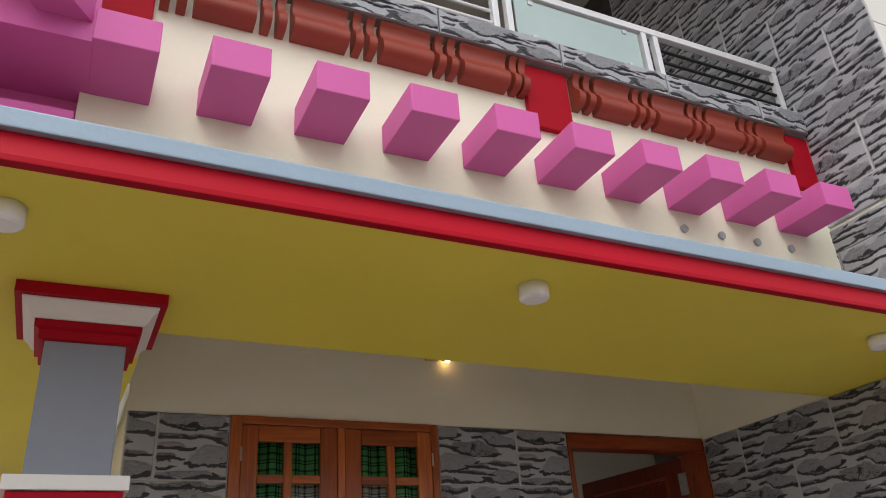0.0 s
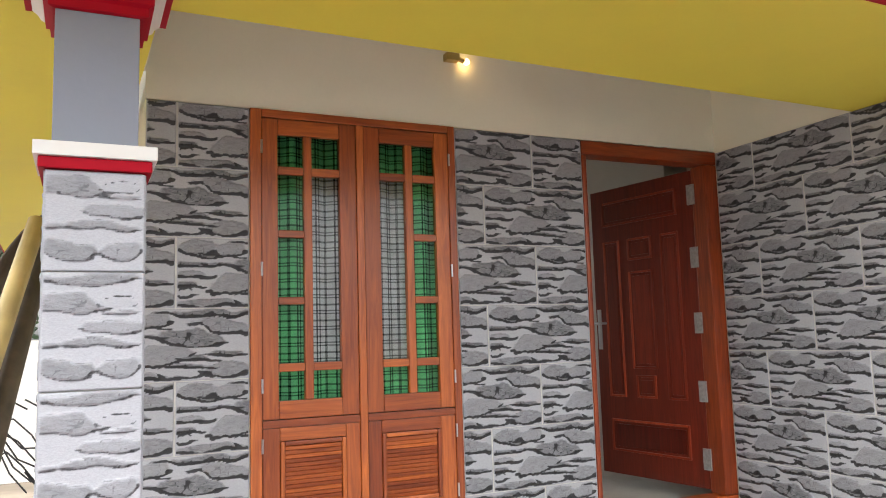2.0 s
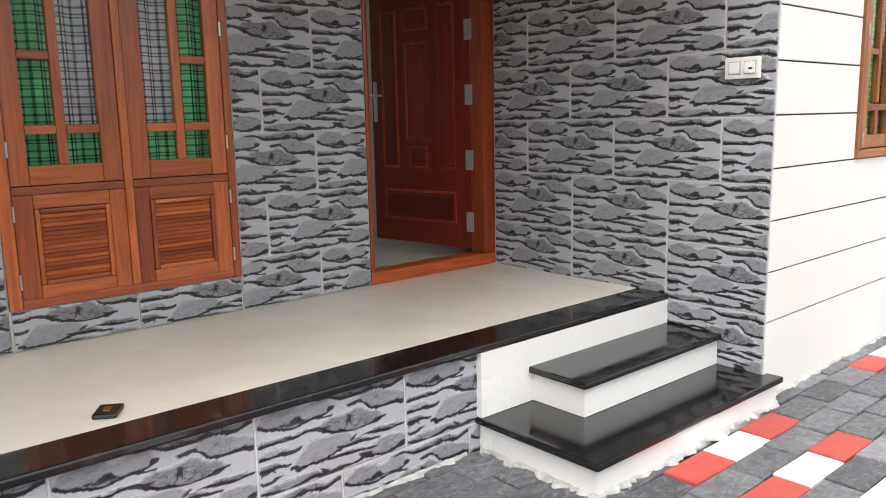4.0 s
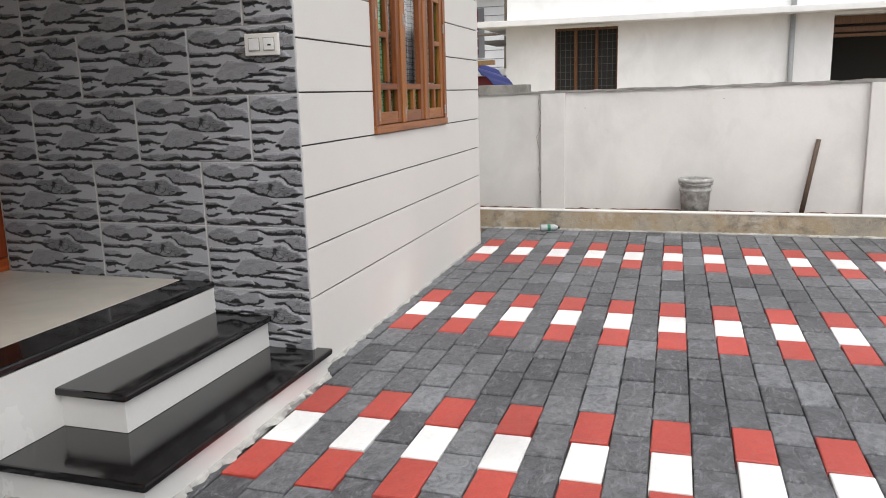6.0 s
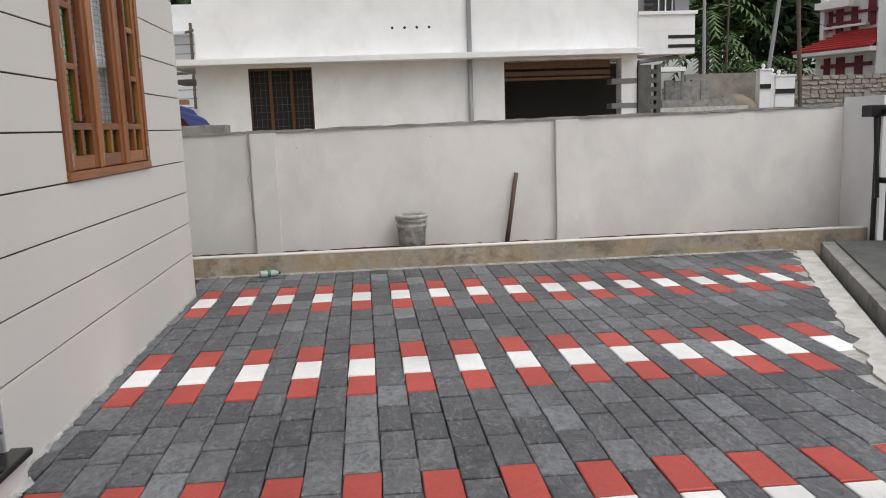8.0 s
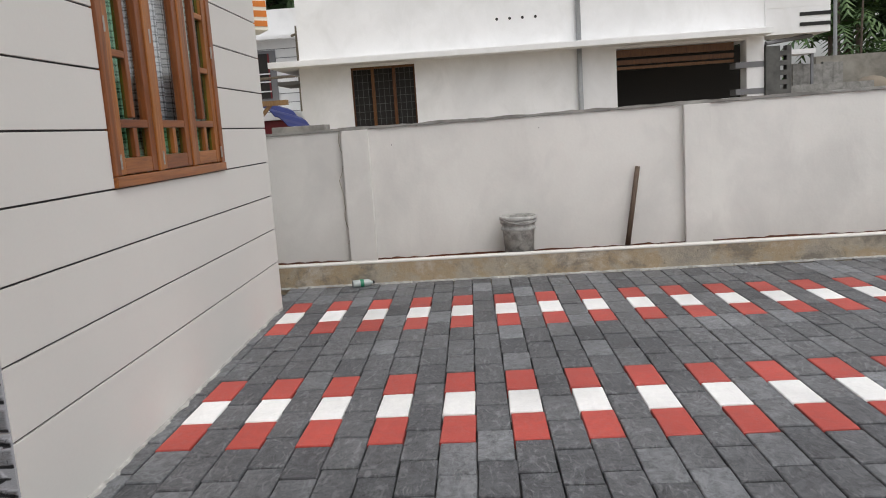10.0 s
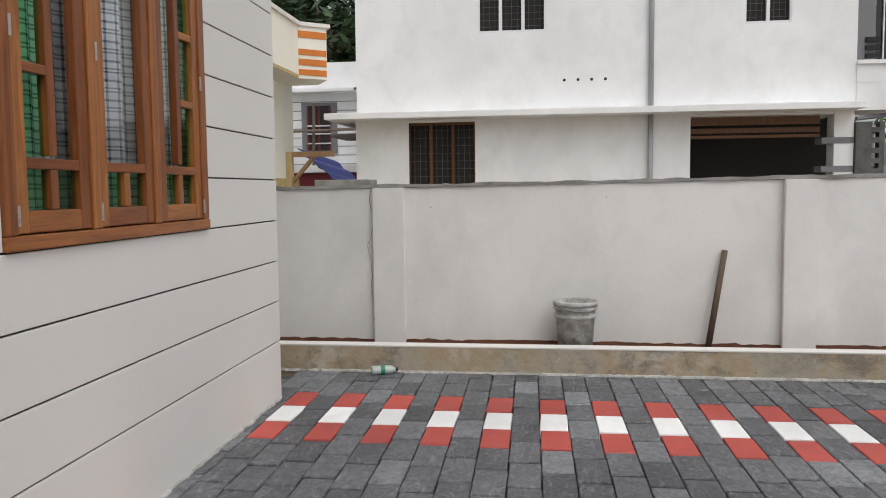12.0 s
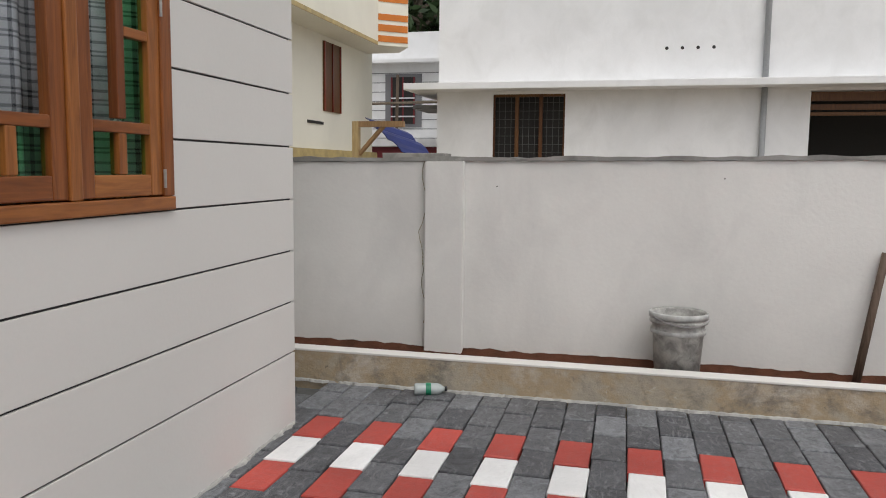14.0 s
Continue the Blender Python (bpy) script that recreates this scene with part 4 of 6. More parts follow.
def sloped(x0, x1, y0, y1, z0):
    """A length of wall whose top follows wall_top()."""
    bm = boxes((x0, x1, y0, y1, z0, 1.0))
    for v in bm.verts:
        if v.co.z > 0.9:
            v.co.z = wall_top(v.co.y)
    return bm


compound = solid("wall_compound", sloped(WALL_X, 8.42, END_Y - 0.15, 9.0, -0.1), "compound_plaster", "whitewashed compound wall with damp grey stains", "wall", kind="structure")
for y0, y1 in ((1.633, 1.857), (-1.125, -0.912), (4.4, 4.65)):
    bm = sloped(WALL_X - 0.05, WALL_X - 0.001, y0, y1, 0.05)
    bmesh.ops.bevel(bm, geom=list(bm.edges), offset=0.004, segments=2, affect="EDGES")
    part("pier", bm, "compound_plaster", compound)
bm = boxes((WALL_X - 0.012, 8.46, END_Y + 0.1, 9.0, 1.0, 1.3))
bmesh.ops.subdivide_edges(bm, edges=[e for e in bm.edges if abs(e.verts[0].co.y - e.verts[1].co.y) > 1], cuts=260)
for v in bm.verts:
    y = v.co.y
    if v.co.z > 1.2:
        v.co.z = wall_top(y) + 0.024 + 0.010 * noise.noise(Vector((v.co.x * 6, y * 6, 1))) + 0.007 * noise.noise(Vector((v.co.x, y * 25, 5)))
    else:
        v.co.z = wall_top(y) + 0.001 + 0.006 * noise.noise(Vector((3, y * 11, 2)))
    v.co.x += 0.012 * noise.noise(Vector((v.co.z * 9, y * 8, 9)))
solid("coping_wall", bm, "rough_cement", "rough unpainted cement along the top of the compound wall", "coping", kind="structure")
# a hanging wire in the corner of the first pier, and a few nail holes
tube([(WALL_X - 0.006, 1.872 + 0.014 * math.sin(i * 0.9) + (0.02 if 8 < i < 14 else 0), 1.24 - i * 0.045) for i in range(22)], 0.0016, "dry_leaf", "dry_creeper")
tagged(bpy.data.objects["dry_creeper"], "thin dry creeper stem down the compound wall", "creeper")
for y, z in ((1.45, 1.10), (0.24, 1.16)):
    solid("nail", rod((WALL_X - 0.004, y, z), (WALL_X + 0.01, y, z), 0.004, 8), "black_metal", "dark nail in the compound wall", "nail")
# the street side: end wall, gate, channel and cement edging
endwall = solid("wall_street", boxes((7.66, 8.42, END_Y - 0.32, END_Y - 0.152, -0.1, 1.385), (7.66, WALL_X - 0.001, END_Y - 0.151, END_Y - 0.002, -0.1, 1.385)), "neighbour_white", "whitewashed street wall beside the gate", "wall", kind="structure")
gate = thing("metal_gate", "black metal gate standing open inwards", "gate", at=(6.8, -3.7, 0))
gx0, gy0, gx1, gy1 = 7.62, -3.63, 6.0, -3.93
for i in range(12):
    u = i / 11
    x, y = gx0 + (gx1 - gx0) * u, gy0 + (gy1 - gy0) * u
    part_at("bar", boxes((x - 0.016, x + 0.016, y - 0.016, y + 0.016, 0.06, 1.26), bevel=0.003), "black_metal", gate)
for z in (0.08, 0.65, 1.25):
    part_at("rail", rod((gx0, gy0, z), (gx1, gy1, z), 0.026, 8), "black_metal", gate)
part_at("brace", rod((gx0 - 0.01, gy0 + 0.03, 1.22), (gx0 - 0.08, gy0 + 0.03, 0.5), 0.02, 8), "black_metal", gate)
part_at("latch", boxes((gx0 - 0.06, gx0 + 0.09, gy0 - 0.03, gy0 + 0.10, 1.20, 1.30), bevel=0.006), "black_metal", gate, "heavy black hinge block")
# oblique edge of the paving towards the gate
EA, EB = Vector((7.70, -2.98)), Vector((3.9, -1.40))
ED = (EB - EA).normalized()
EN = Vector((-ED.y, ED.x))
if EN.y > 0:
    EN = -EN


def edge_strip(name, near, far, z, mat, label, cat, rough):
    bm = bmesh.new()
    rows = []
    n = 150
    for i in range(n + 1):
        p = EA + (EB - ED * -3.5 - EA) * (i / n)
        q = p + EN * (near + rough * noise.noise(Vector((i * 0.33, 1, 0))))
        s = p + EN * far
        rows.append((bm.verts.new((q.x, q.y, -0.06)), bm.verts.new((q.x, q.y, z + fall(q.x))), bm.verts.new((s.x, s.y, z + 0.004 + fall(s.x))), bm.verts.new((s.x, s.y, -0.06))))
    for a, b in zip(rows, rows[1:]):
        for k in range(3):
            bm.faces.new((a[k], a[k + 1], b[k + 1], b[k]))
    return solid(name, bm, mat, label, cat, kind="structure")


edge_strip("cement_bed", -0.27, 0.12, -0.007, "mortar_grey", "grey cement bedding under the last pavers", "edging", 0.03)
edge_strip("cement_edging", -0.035, 0.13, 0.009, "pale_cement", "ragged pale cement edging beside the pavers", "edging", 0.06)
edge_strip("drain_channel", 0.13, 0.19, -0.05, "dark_cement", "narrow dark drain channel", "drain", 0.0)
edge_strip("ramp_kerb", 0.19, 0.30, 0.09, "rough_cement", "grey cement lip of the gate ramp", "kerb", 0.01)
edge_strip("gate_ramp", 0.30, 3.2, 0.11, "dark_cement", "dark grey stone ramp towards the gate", "ramp", 0.0)

# ---- things in the yard ----
bxy = (8.06, 0.452)
bucket = thing("bucket", "cement-splashed grey plastic bucket standing in the soil strip", "bucket", at=(*bxy, 0.13))
prof = [(0.105, 0), (0.112, 0.004), (0.128, 0.235), (0.137, 0.240), (0.138, 0.262), (0.131, 0.268), (0.133, 0.290), (0.145, 0.295), (0.146, 0.312), (0.137, 0.318), (0.146, 0.322), (0.148, 0.345), (0.140, 0.350), (0.130, 0.338), (0.108, 0.02), (0.0, 0.018)]
part_at("body", turned(prof, 32, at=(*bxy, 0.127)), "splashed_cement", bucket, "", True)
part_at("rim", turned([(0.1385, 0.241), (0.1395, 0.2415), (0.1395, 0.262), (0.1385, 0.2625)], 32, at=(*bxy, 0.127), capped=False), "worn_plastic", bucket, "pale ring", True)
part_at("rim", turned([(0.147, 0.322), (0.1495, 0.3225), (0.1495, 0.346), (0.1405, 0.3515), (0.139, 0.350)], 32, at=(*bxy, 0.127), capped=False), "worn_plastic", bucket, "pale worn rim", True)
part_at("lining", turned([(0.0, 0.27), (0.05, 0.275), (0.10, 0.27), (0.127, 0.285)], 24, at=(*bxy, 0.127), capped=False), "dark_cement", bucket, "dried cement inside the rim")
hp = [(bxy[0] + 0.148 * math.cos(a), bxy[1] + 0.148 * math.sin(a), 0.127 + 0.33 - 0.035 * math.sin((a - 2.2) * 1.2)) for a in [2.2 + 2.6 * i / 14 for i in range(15)]]
tube(hp, 0.004, "steel", "handle", None).parent = bucket
bpy.data.objects["handle"].matrix_parent_inverse = Matrix.Translation(-bucket.location)
solid("wooden_stick", rod((8.175, -0.428, 0.13), (8.222, -0.540, 0.80), 0.021, 10, 0.019), "pole_wood", "weathered wooden stick leaning on the compound wall", "stick", smooth=True)
bottle = thing("plastic_bottle", "crushed clear plastic bottle with a green label lying by the kerb", "bottle", at=(7.745, 1.715, fall(7.745)))
bot = [(0.0, -0.10), (0.028, -0.10), (0.031, -0.09), (0.030, -0.05), (0.031, 0.0), (0.030, 0.04), (0.031, 0.06), (0.024, 0.085), (0.012, 0.105), (0.011, 0.115), (0.0, 0.116)]
for nm, pr, mt, lb in (("body", bot, "bottle_white", ""), ("label", [(0.0318, -0.022), (0.0322, -0.018), (0.0322, 0.012), (0.0318, 0.016)], "green_label", "green paper label"), ("cap", [(0.0, 0.112), (0.0135, 0.112), (0.0135, 0.130), (0.0, 0.131)], "black_plastic", "dark screw cap")):
    bm = turned(pr, 20)
    bmesh.ops.transform(bm, matrix=pose(7.735, 1.70, 0.027 + fall(7.735), 90, 0, 18) @ Matrix.Diagonal((1.15, 1.0, 0.74, 1)), verts=bm.verts)
    part_at(nm, bm, mt, bottle, lb, True)
# bamboo poles with dry sheath beside the column
bundle = thing("bamboo_bundle", "dry bamboo pole and palm sheath leaning beside the column", "bamboo pole", at=(0.25, 4.9, 0))
part_at("pole", rod((-0.003, 3.505, -0.02), (0.423, 4.900, 2.044), 0.05, 14, 0.045), "bamboo", bundle, "yellow bamboo pole", True)
part_at("pole", rod((0.127, 3.625, -0.02), (0.463, 5.020, 1.994), 0.06, 12, 0.05), "dark_sheath", bundle, "dark wooden pole", True)
bm = bmesh.new()
prev = None
for i in range(9):
    a = i / 8
    row = [bm.verts.new((0.56 - 0.42 * a + 0.04 * math.sin(k), 4.98 + 0.06 * k, 2.07 - 0.55 * a * a + 0.06 * math.cos(k * 1.4))) for k in range(4)]
    if prev:
        for k in range(3):
            bm.faces.new((prev[k], prev[k + 1], row[k + 1], row[k]))
    prev = row
sheath = part_at("sheath", bm, "dark_sheath", bundle, "curled dry palm sheath", True)
sheath.modifiers.new("thick", "SOLIDIFY").thickness = 0.012
for s in range(4):
    c = [(0.40 + 0.10 * math.sin(i * 0.8 + s), 4.75 + 0.03 * s, 1.05 + 0.12 * math.cos(i * 0.9 + s * 1.3) - 0.08 * s) for i in range(9)]
    tube(c, 0.004, "wire_black", "wire", bundle).matrix_parent_inverse = Matrix.Translation(-bundle.location)
# the long run at x = -3.2 is an unseen addition that closes the yard
solid("wall_far_left", boxes((-3.0, 0.9, 10.6, 10.8, -0.07, 1.5), (-3.2, -3.0, -6, 10.8, -0.07, 1.5)), "compound_plaster", "whitewashed compound wall beside the house, with an added unseen run", "wall", kind="structure")
# added out of view: closes the yard and bounces light into the porch
solid("wall_street_far", boxes((-3.0, 4.9, -5.6, -5.4, -0.07, 1.5)), "compound_plaster", "whitewashed wall added out of view towards the street", "wall", kind="structure")


# ---- neighbouring houses ----
def grille_window(parent, x, y0, y1, z0, z1, lights, wood, cols, rows_n):
    """A dark window in a facade facing -x: timber posts, iron grille, black sheet painted as the unlit room behind."""
    w = part_at("window", boxes((x + 0.16, x + 0.2, y0, y1, z0, z1)), "opening_shade", parent, "unglazed window with an iron grille, its unlit room painted black")
    for k in range(lights + 1):
        y = y0 + (y1 - y0) * k / lights
        part("frame", boxes((x + 0.02, x + 0.10, y - 0.035, y + 0.035, z0, z1), bevel=0.004), wood, w)
    for a, b in ((z0, z0 + 0.05), (z1 - 0.05, z1)):
        part("frame", boxes((x + 0.021, x + 0.099, y0 + 0.036, y1 - 0.036, a, b)), wood, w)
    g = bmesh.new()
    for k in range(1, cols):
        y = y0 + (y1 - y0) * k / cols
        box(g, x + 0.05, x + 0.06, y - 0.004, y + 0.004, z0, z1)
    for k in range(1, rows_n):
        z = z0 + (z1 - z0) * k / rows_n
        box(g, x + 0.05, x + 0.06, y0, y1, z - 0.004, z + 0.004)
    part("grille", g, "dark_cement", w)


NX = 19.6
n1 = thing("neighbour_house", "white two-storey house under construction with a projecting ledge", "house", at=(NX, 0, 0))
for row in ((NX, NX + 0.2, 3.52, 4.69, 0, 2.66), (NX, NX + 0.2, 2.08, 3.52, 0, 1.15), (NX, NX + 0.2, 2.08, 3.52, 2.6, 2.66), (NX, NX + 0.2, -2.39, 2.08, 0, 2.66),
                      (NX, NX + 0.2, -5.19, -2.39, 2.60, 2.66), (NX + 0.2, NX + 8, 4.49, 4.69, 0, 2.66)):
    part_at("wall", boxes(row), "neighbour_white", n1)
for row in ((NX, NX + 0.2, 2.0, 4.66, 2.79, 6.9), (NX, NX + 0.2, 0.58, 2.0, 2.79, 4.4), (NX, NX + 0.2, 0.58, 2.0, 5.6, 6.9), (NX, NX + 0.2, -3.43, 0.58, 2.79, 6.9),
                            (NX, NX + 0.2, -4.34, -3.43, 2.79, 4.4), (NX, NX + 0.2, -4.34, -3.43, 5.6, 6.9), (NX, NX + 0.2, -5.6, -4.34, 2.79, 6.9), (NX + 0.2, NX + 8, 4.46, 4.66, 2.79, 6.9)):
    part_at("upper_wall", boxes(row), "neighbour_white", n1)
part_at("ledge", boxes((NX - 0.55, NX + 8, -5.6, 5.25, 2.661, 2.789), bevel=0.01), "neighbour_white", n1, "white concrete ledge")
part_at("sunshade", boxes((NX + 0.3, NX + 1.6, 4.7, 5.3, 2.35, 2.43)), "neighbour_grey", n1)
part_at("roof", boxes((NX - 0.3, NX + 8, -5.9, 4.9, 6.9, 7.05)), "neighbour_white", n1)
part_at("back_wall", boxes((NX + 3.0, NX + 3.2, -5.6, 4.4, 0, 6.9), (NX + 0.2, NX + 3, -2.38, -2.2, 0, 2.66)), "neighbour_grey", n1, "bare grey inner wall")
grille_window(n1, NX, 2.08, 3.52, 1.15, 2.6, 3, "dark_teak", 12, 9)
grille_window(n1, NX, 0.58, 2.0, 4.4, 5.6, 3, "white_steel", 12, 9)
grille_window(n1, NX, -4.34, -3.43, 4.4, 5.6, 2, "white_steel", 8, 9)
part_at("drainpipe", rod((NX - 0.06, -1.58, 0.2), (NX - 0.06, -1.58, 2.66), 0.055, 14, bm=rod((NX - 0.06, -1.58, 2.79), (NX - 0.06, -1.58, 6.9), 0.055, 14)), "pipe_grey", n1, "grey plastic drainpipe", True)
for k in range(4):
    part_at("vent_hole", rod((NX - 0.004, 0.19 - k * 0.283, 3.405), (NX + 0.03, 0.19 - k * 0.283, 3.405), 0.032, 12), "opening_shade", n1)
for z0, z1 in ((2.42, 2.58), (2.26, 2.36), (2.16, 2.22)):
    part_at("plank", boxes((NX + 0.05, NX + 0.12, -4.95, -2.40, z0, z1)), "dark_teak", n1, "brown formwork plank")
# added black sheet in place of the garage's shaded depth
part_at("garage_panel", boxes((NX + 1.6, NX + 1.7, -6.2, -2.4, 0, 2.6)), "opening_shade", n1, "near-black panel painted as the shaded inside of the garage")
part_at("pillar", boxes((NX - 0.02, NX + 0.4, -5.575, -5.20, 0, 2.66)), "neighbour_white", n1)
for z in (1.46, 2.02):
    part_at("stripe", boxes((NX - 0.03, NX + 0.39, -5.578, -4.96, z, z + 0.12)), "neighbour_grey", n1)
part_at("balcony", boxes((NX - 0.02, NX + 1.2, -6.98, -5.601, 2.66, 3.19), (NX - 0.012, NX + 1.2, -6.97, -5.601, 3.19, 3.20), (NX - 0.02, NX + 1.2, -6.98, -5.601, 3.20, 3.55), (NX - 0.07, NX + 1.2, -7.03, -5.601, 3.55, 3.625)), "neighbour_white", n1, "white balcony parapet")
for z in (2.80, 3.01):
    part_at("stripe", boxes((NX - 0.03, NX + 0.3, -6.995, -6.33, z, z + 0.075)), "black_metal", n1, "black painted stripe")
part_at("recess", boxes((NX + 0.3, NX + 0.5, -6.96, -6.62, 3.626, 6.9), (NX + 0.3, NX + 0.5, -6.05, -5.602, 3.626, 6.9)), "neighbour_grey", n1, "grey recessed balcony wall")
bw = part_at("window", boxes((NX + 0.45, NX + 0.5, -6.619, -6.051, 3.626, 5.2)), "dark_glass", n1, "dark balcony window")
for k in range(4):
    part("bar", boxes((NX + 0.40, NX + 0.44, -6.60 + k * 0.17, -6.575 + k * 0.17, 3.626, 5.2)), "white_steel", bw)
for z in (3.70, 3.86, 4.02):
    part_at("stripe", boxes((NX + 0.24, NX + 0.299, -6.12, -5.86, z, z + 0.09)), "black_metal", n1)
bmn = boxes((NX - 0.1, NX + 0.1, -5.89, -5.59, 0, 2.43))
for k in range(6):
    box(bmn, NX - 0.1, NX + 0.1, -6.03, -5.89, 1.22 + k * 0.2, 1.32 + k * 0.2)
box(bmn, NX - 0.1, NX + 0.1, -6.13, -6.03, 0, 2.43)
part_at("toothed_pier", bmn, "dark_cement", n1, "dark toothed pier")
part_at("beam", rod((NX, -5.62, 2.50), (NX + 0.4, -6.75, 2.63), 0.045, 6), "neighbour_grey", n1, "sloping grey canopy beam")

n1.location.y, n1.scale.z = 0.06, 1.026

n2 = thing("cream_house", "cream house with an orange-striped balcony", "house", at=(16, 7, 0))
part_at("wall", boxes((10.0, 20.0, 6.3, 6.5, 0, 4.6), (19.8, 20.0, 6.5, 12, 0, 4.6)), "neighbour_cream", n2)
w2 = part_at("window", boxes((17.3, 18.1, 6.27, 6.31, 2.2, 3.45)), "dark_teak", n2, "narrow dark brown shuttered window")
for x in (17.3, 17.68, 18.06):
    part("frame", boxes((x, x + 0.04, 6.25, 6.27, 2.2, 3.45)), "door_wood", w2)
part_at("slot", boxes((16.6, 17.3, 6.285, 6.31, 1.95, 2.0)), "opening_shade", n2)
part_at("balcony", prism([(9.8, 5.7), (18.6, 5.7), (19.0, 5.2), (19.7, 5.6), (19.7, 6.3), (9.8, 6.3)], 3.55, 4.62), "neighbour_cream", n2)
part_at("band", boxes((9.8, 18.58, 5.685, 5.699, 3.55, 3.62)), "bamboo", n2, "ochre painted lower edge")
part_at("coping", prism([(9.7, 5.64), (18.6, 5.64), (19.02, 5.12), (19.8, 5.6), (19.8, 6.35), (9.7, 6.35)], 4.62, 4.70), "white_paint", n2)
sdir = Vector((0.4, -0.5)).normalized()
sn = Vector((-0.5, -0.4)).normalized() * 0.012
for z0, z1 in ((3.62, 3.74), (3.82, 3.95), (4.03, 4.15), (4.38, 4.52)):
    p, q = Vector((18.61, 5.69)) + sn, Vector((18.99, 5.21)) + sn
    part_at("stripe", prism([(p.x, p.y), (q.x, q.y), (q.x - sn.x * 0.9, q.y - sn.y * 0.9), (p.x - sn.x * 0.9, p.y - sn.y * 0.9)], z0, z1), "orange_paint", n2, "orange painted stripe")
part_at("plinth", boxes((10, 20.05, 6.2, 6.298, 1.0, 1.5)), "bamboo", n2, "ochre painted plinth")

n3 = thing("white_house", "white house behind with bamboo scaffolding", "house", at=(27, 8, 0))
part_at("wall", boxes((27, 27.3, 5.2, 12, 0, 4.35), (27.6, 27.9, 5.2, 12, 4.35, 5.35)), "neighbour_white", n3)
part_at("ledge", boxes((26.6, 27.6, 5.2, 12, 4.30, 4.40)), "neighbour_white", n3)
for k in range(10):
    part_at("groove", boxes((26.99, 27.02, 5.2, 12, 1.5 + k * 0.28, 1.52 + k * 0.28)), "neighbour_grey", n3)
w3 = part_at("window", boxes((26.95, 26.985, 7.15, 8.3, 2.4, 4.0)), "neighbour_grey", n3, "window with grey surround")
part("opening", boxes((26.92, 26.949, 7.35, 8.1, 2.5, 3.9)), "opening_shade", w3)
for y in (7.35, 7.7, 8.06):
    part("frame", boxes((26.90, 26.919, y, y + 0.05, 2.5, 3.9)), "maroon", w3)
for z in (2.7, 3.0, 3.25):
    part("bar", boxes((26.88, 26.90, 7.35, 8.1, z, z + 0.04)), "white_steel", w3)
for y in (7.75, 6.3):
    part_at("scaffold_pole", rod((26.2, y, 0), (26.3, y - 0.05, 4.6 if y < 7 else 3.9), 0.045, 8), "pole_wood", n3)
part_at("scaffold_pole", rod((26.2, 5.8, 3.1), (26.2, 8.6, 3.05), 0.04, 8), "pole_wood", n3)
part_at("scaffold_pole", rod((26.1, 5.6, 4.5), (26.2, 6.4, 4.3), 0.04, 8), "pole_wood", n3)
part_at("lower_roof", boxes((24.5, 27, 5.0, 8.2, 1.75, 1.95)), "neighbour_white", n3)
part_at("porch_shade", boxes((24.6, 26.9, 5.1, 8.2, 0.6, 1.74)), "maroon", n3)

tarp = thing("tarpaulin_frame", "blue tarpaulin sheet on a raw wooden frame", "tarpaulin", at=(13, 3.7, 0))
part_at("post", boxes((12.97, 13.05, 4.02, 4.10, 0, 1.75)), "raw_plank", tarp)
part_at("beam", boxes((12.97, 13.05, 3.45, 4.02, 1.68, 1.75)), "raw_plank", tarp)
part_at("brace", rod((13.01, 4.02, 1.35), (13.01, 3.7, 1.70), 0.03, 6), "raw_plank", tarp)
bm = bmesh.new()
g0 = [[bm.verts.new((13.15 + 0.12 * j, 4.0 - 0.6 * i / 10 - 0.1 * j, 1.80 - 0.5 * i / 10 - 0.04 * j + 0.02 * math.sin(i * 2.2))) for i in range(11)] for j in range(5)]
for a, b in zip(g0, g0[1:]):
    for i in range(10):
        bm.faces.new((a[i], a[i + 1], b[i + 1], b[i]))
part_at("sheet", bm, "tarp_blue", tarp, "slanting blue plastic sheet").modifiers.new("thick", "SOLIDIFY").thickness = 0.01
solid("concrete_trough", boxes((13.0, 13.4, 2.95, 3.72, 0, 1.37), bevel=0.01), "rough_cement", "pale concrete trough beyond the compound wall", "trough")

# red-roofed house, block walls and poles across the street
n4 = thing("red_roof_house", "white house with red tiled canopy and maroon grilles", "house", at=(36, -18.6, 0))
n4.matrix_world = pose(36, -18.6, 0, 0, 0, 25)
part("wall", boxes((-9, -0.25, -1.1, -0.9, 0, 3.85)), "neighbour_white", n4)
part("wall", boxes((-0.45, -0.25, -6, -1.1, 0, 8)), "neighbour_white", n4)
part("upper_wall", boxes((-9, -0.46, -1.6, -1.4, 3.85, 9)), "neighbour_white", n4)
bm = bmesh.new()
a = [bm.verts.new(p) for p in ((0.15, 0.25, 3.92), (-3.5, 0.25, 3.92), (-3.5, -1.4, 4.75), (-1.3, -1.4, 4.75), (0.15, -6, 3.92), (-1.3, -6, 4.75))]
bm.faces.new((a[0], a[1], a[2], a[3])), bm.faces.new((a[0], a[3], a[5], a[4]))
cn = part("canopy", bm, "red_roof", n4, "red tiled sloping canopy")
cn.modifiers.new("thick", "SOLIDIFY").thickness = 0.08
for k in range(8):
    u = k / 7.5
    part("ridge", rod((0.15 - 1.4 * u, 0.25 - 1.6 * u, 3.94 + 0.82 * u), (-3.5, 0.25 - 1.6 * u, 3.94 + 0.82 * u), 0.045, 6), "red_roof", cn)
part("front_bay", boxes((-9, -3.52, -1.39, -0.2, 0, 9)), "neighbour_white", n4)
w4 = part("window", boxes((-4.75, -4.0, -0.199, -0.16, 3.45, 4.35)), "dark_teak", n4, "brown shuttered window")
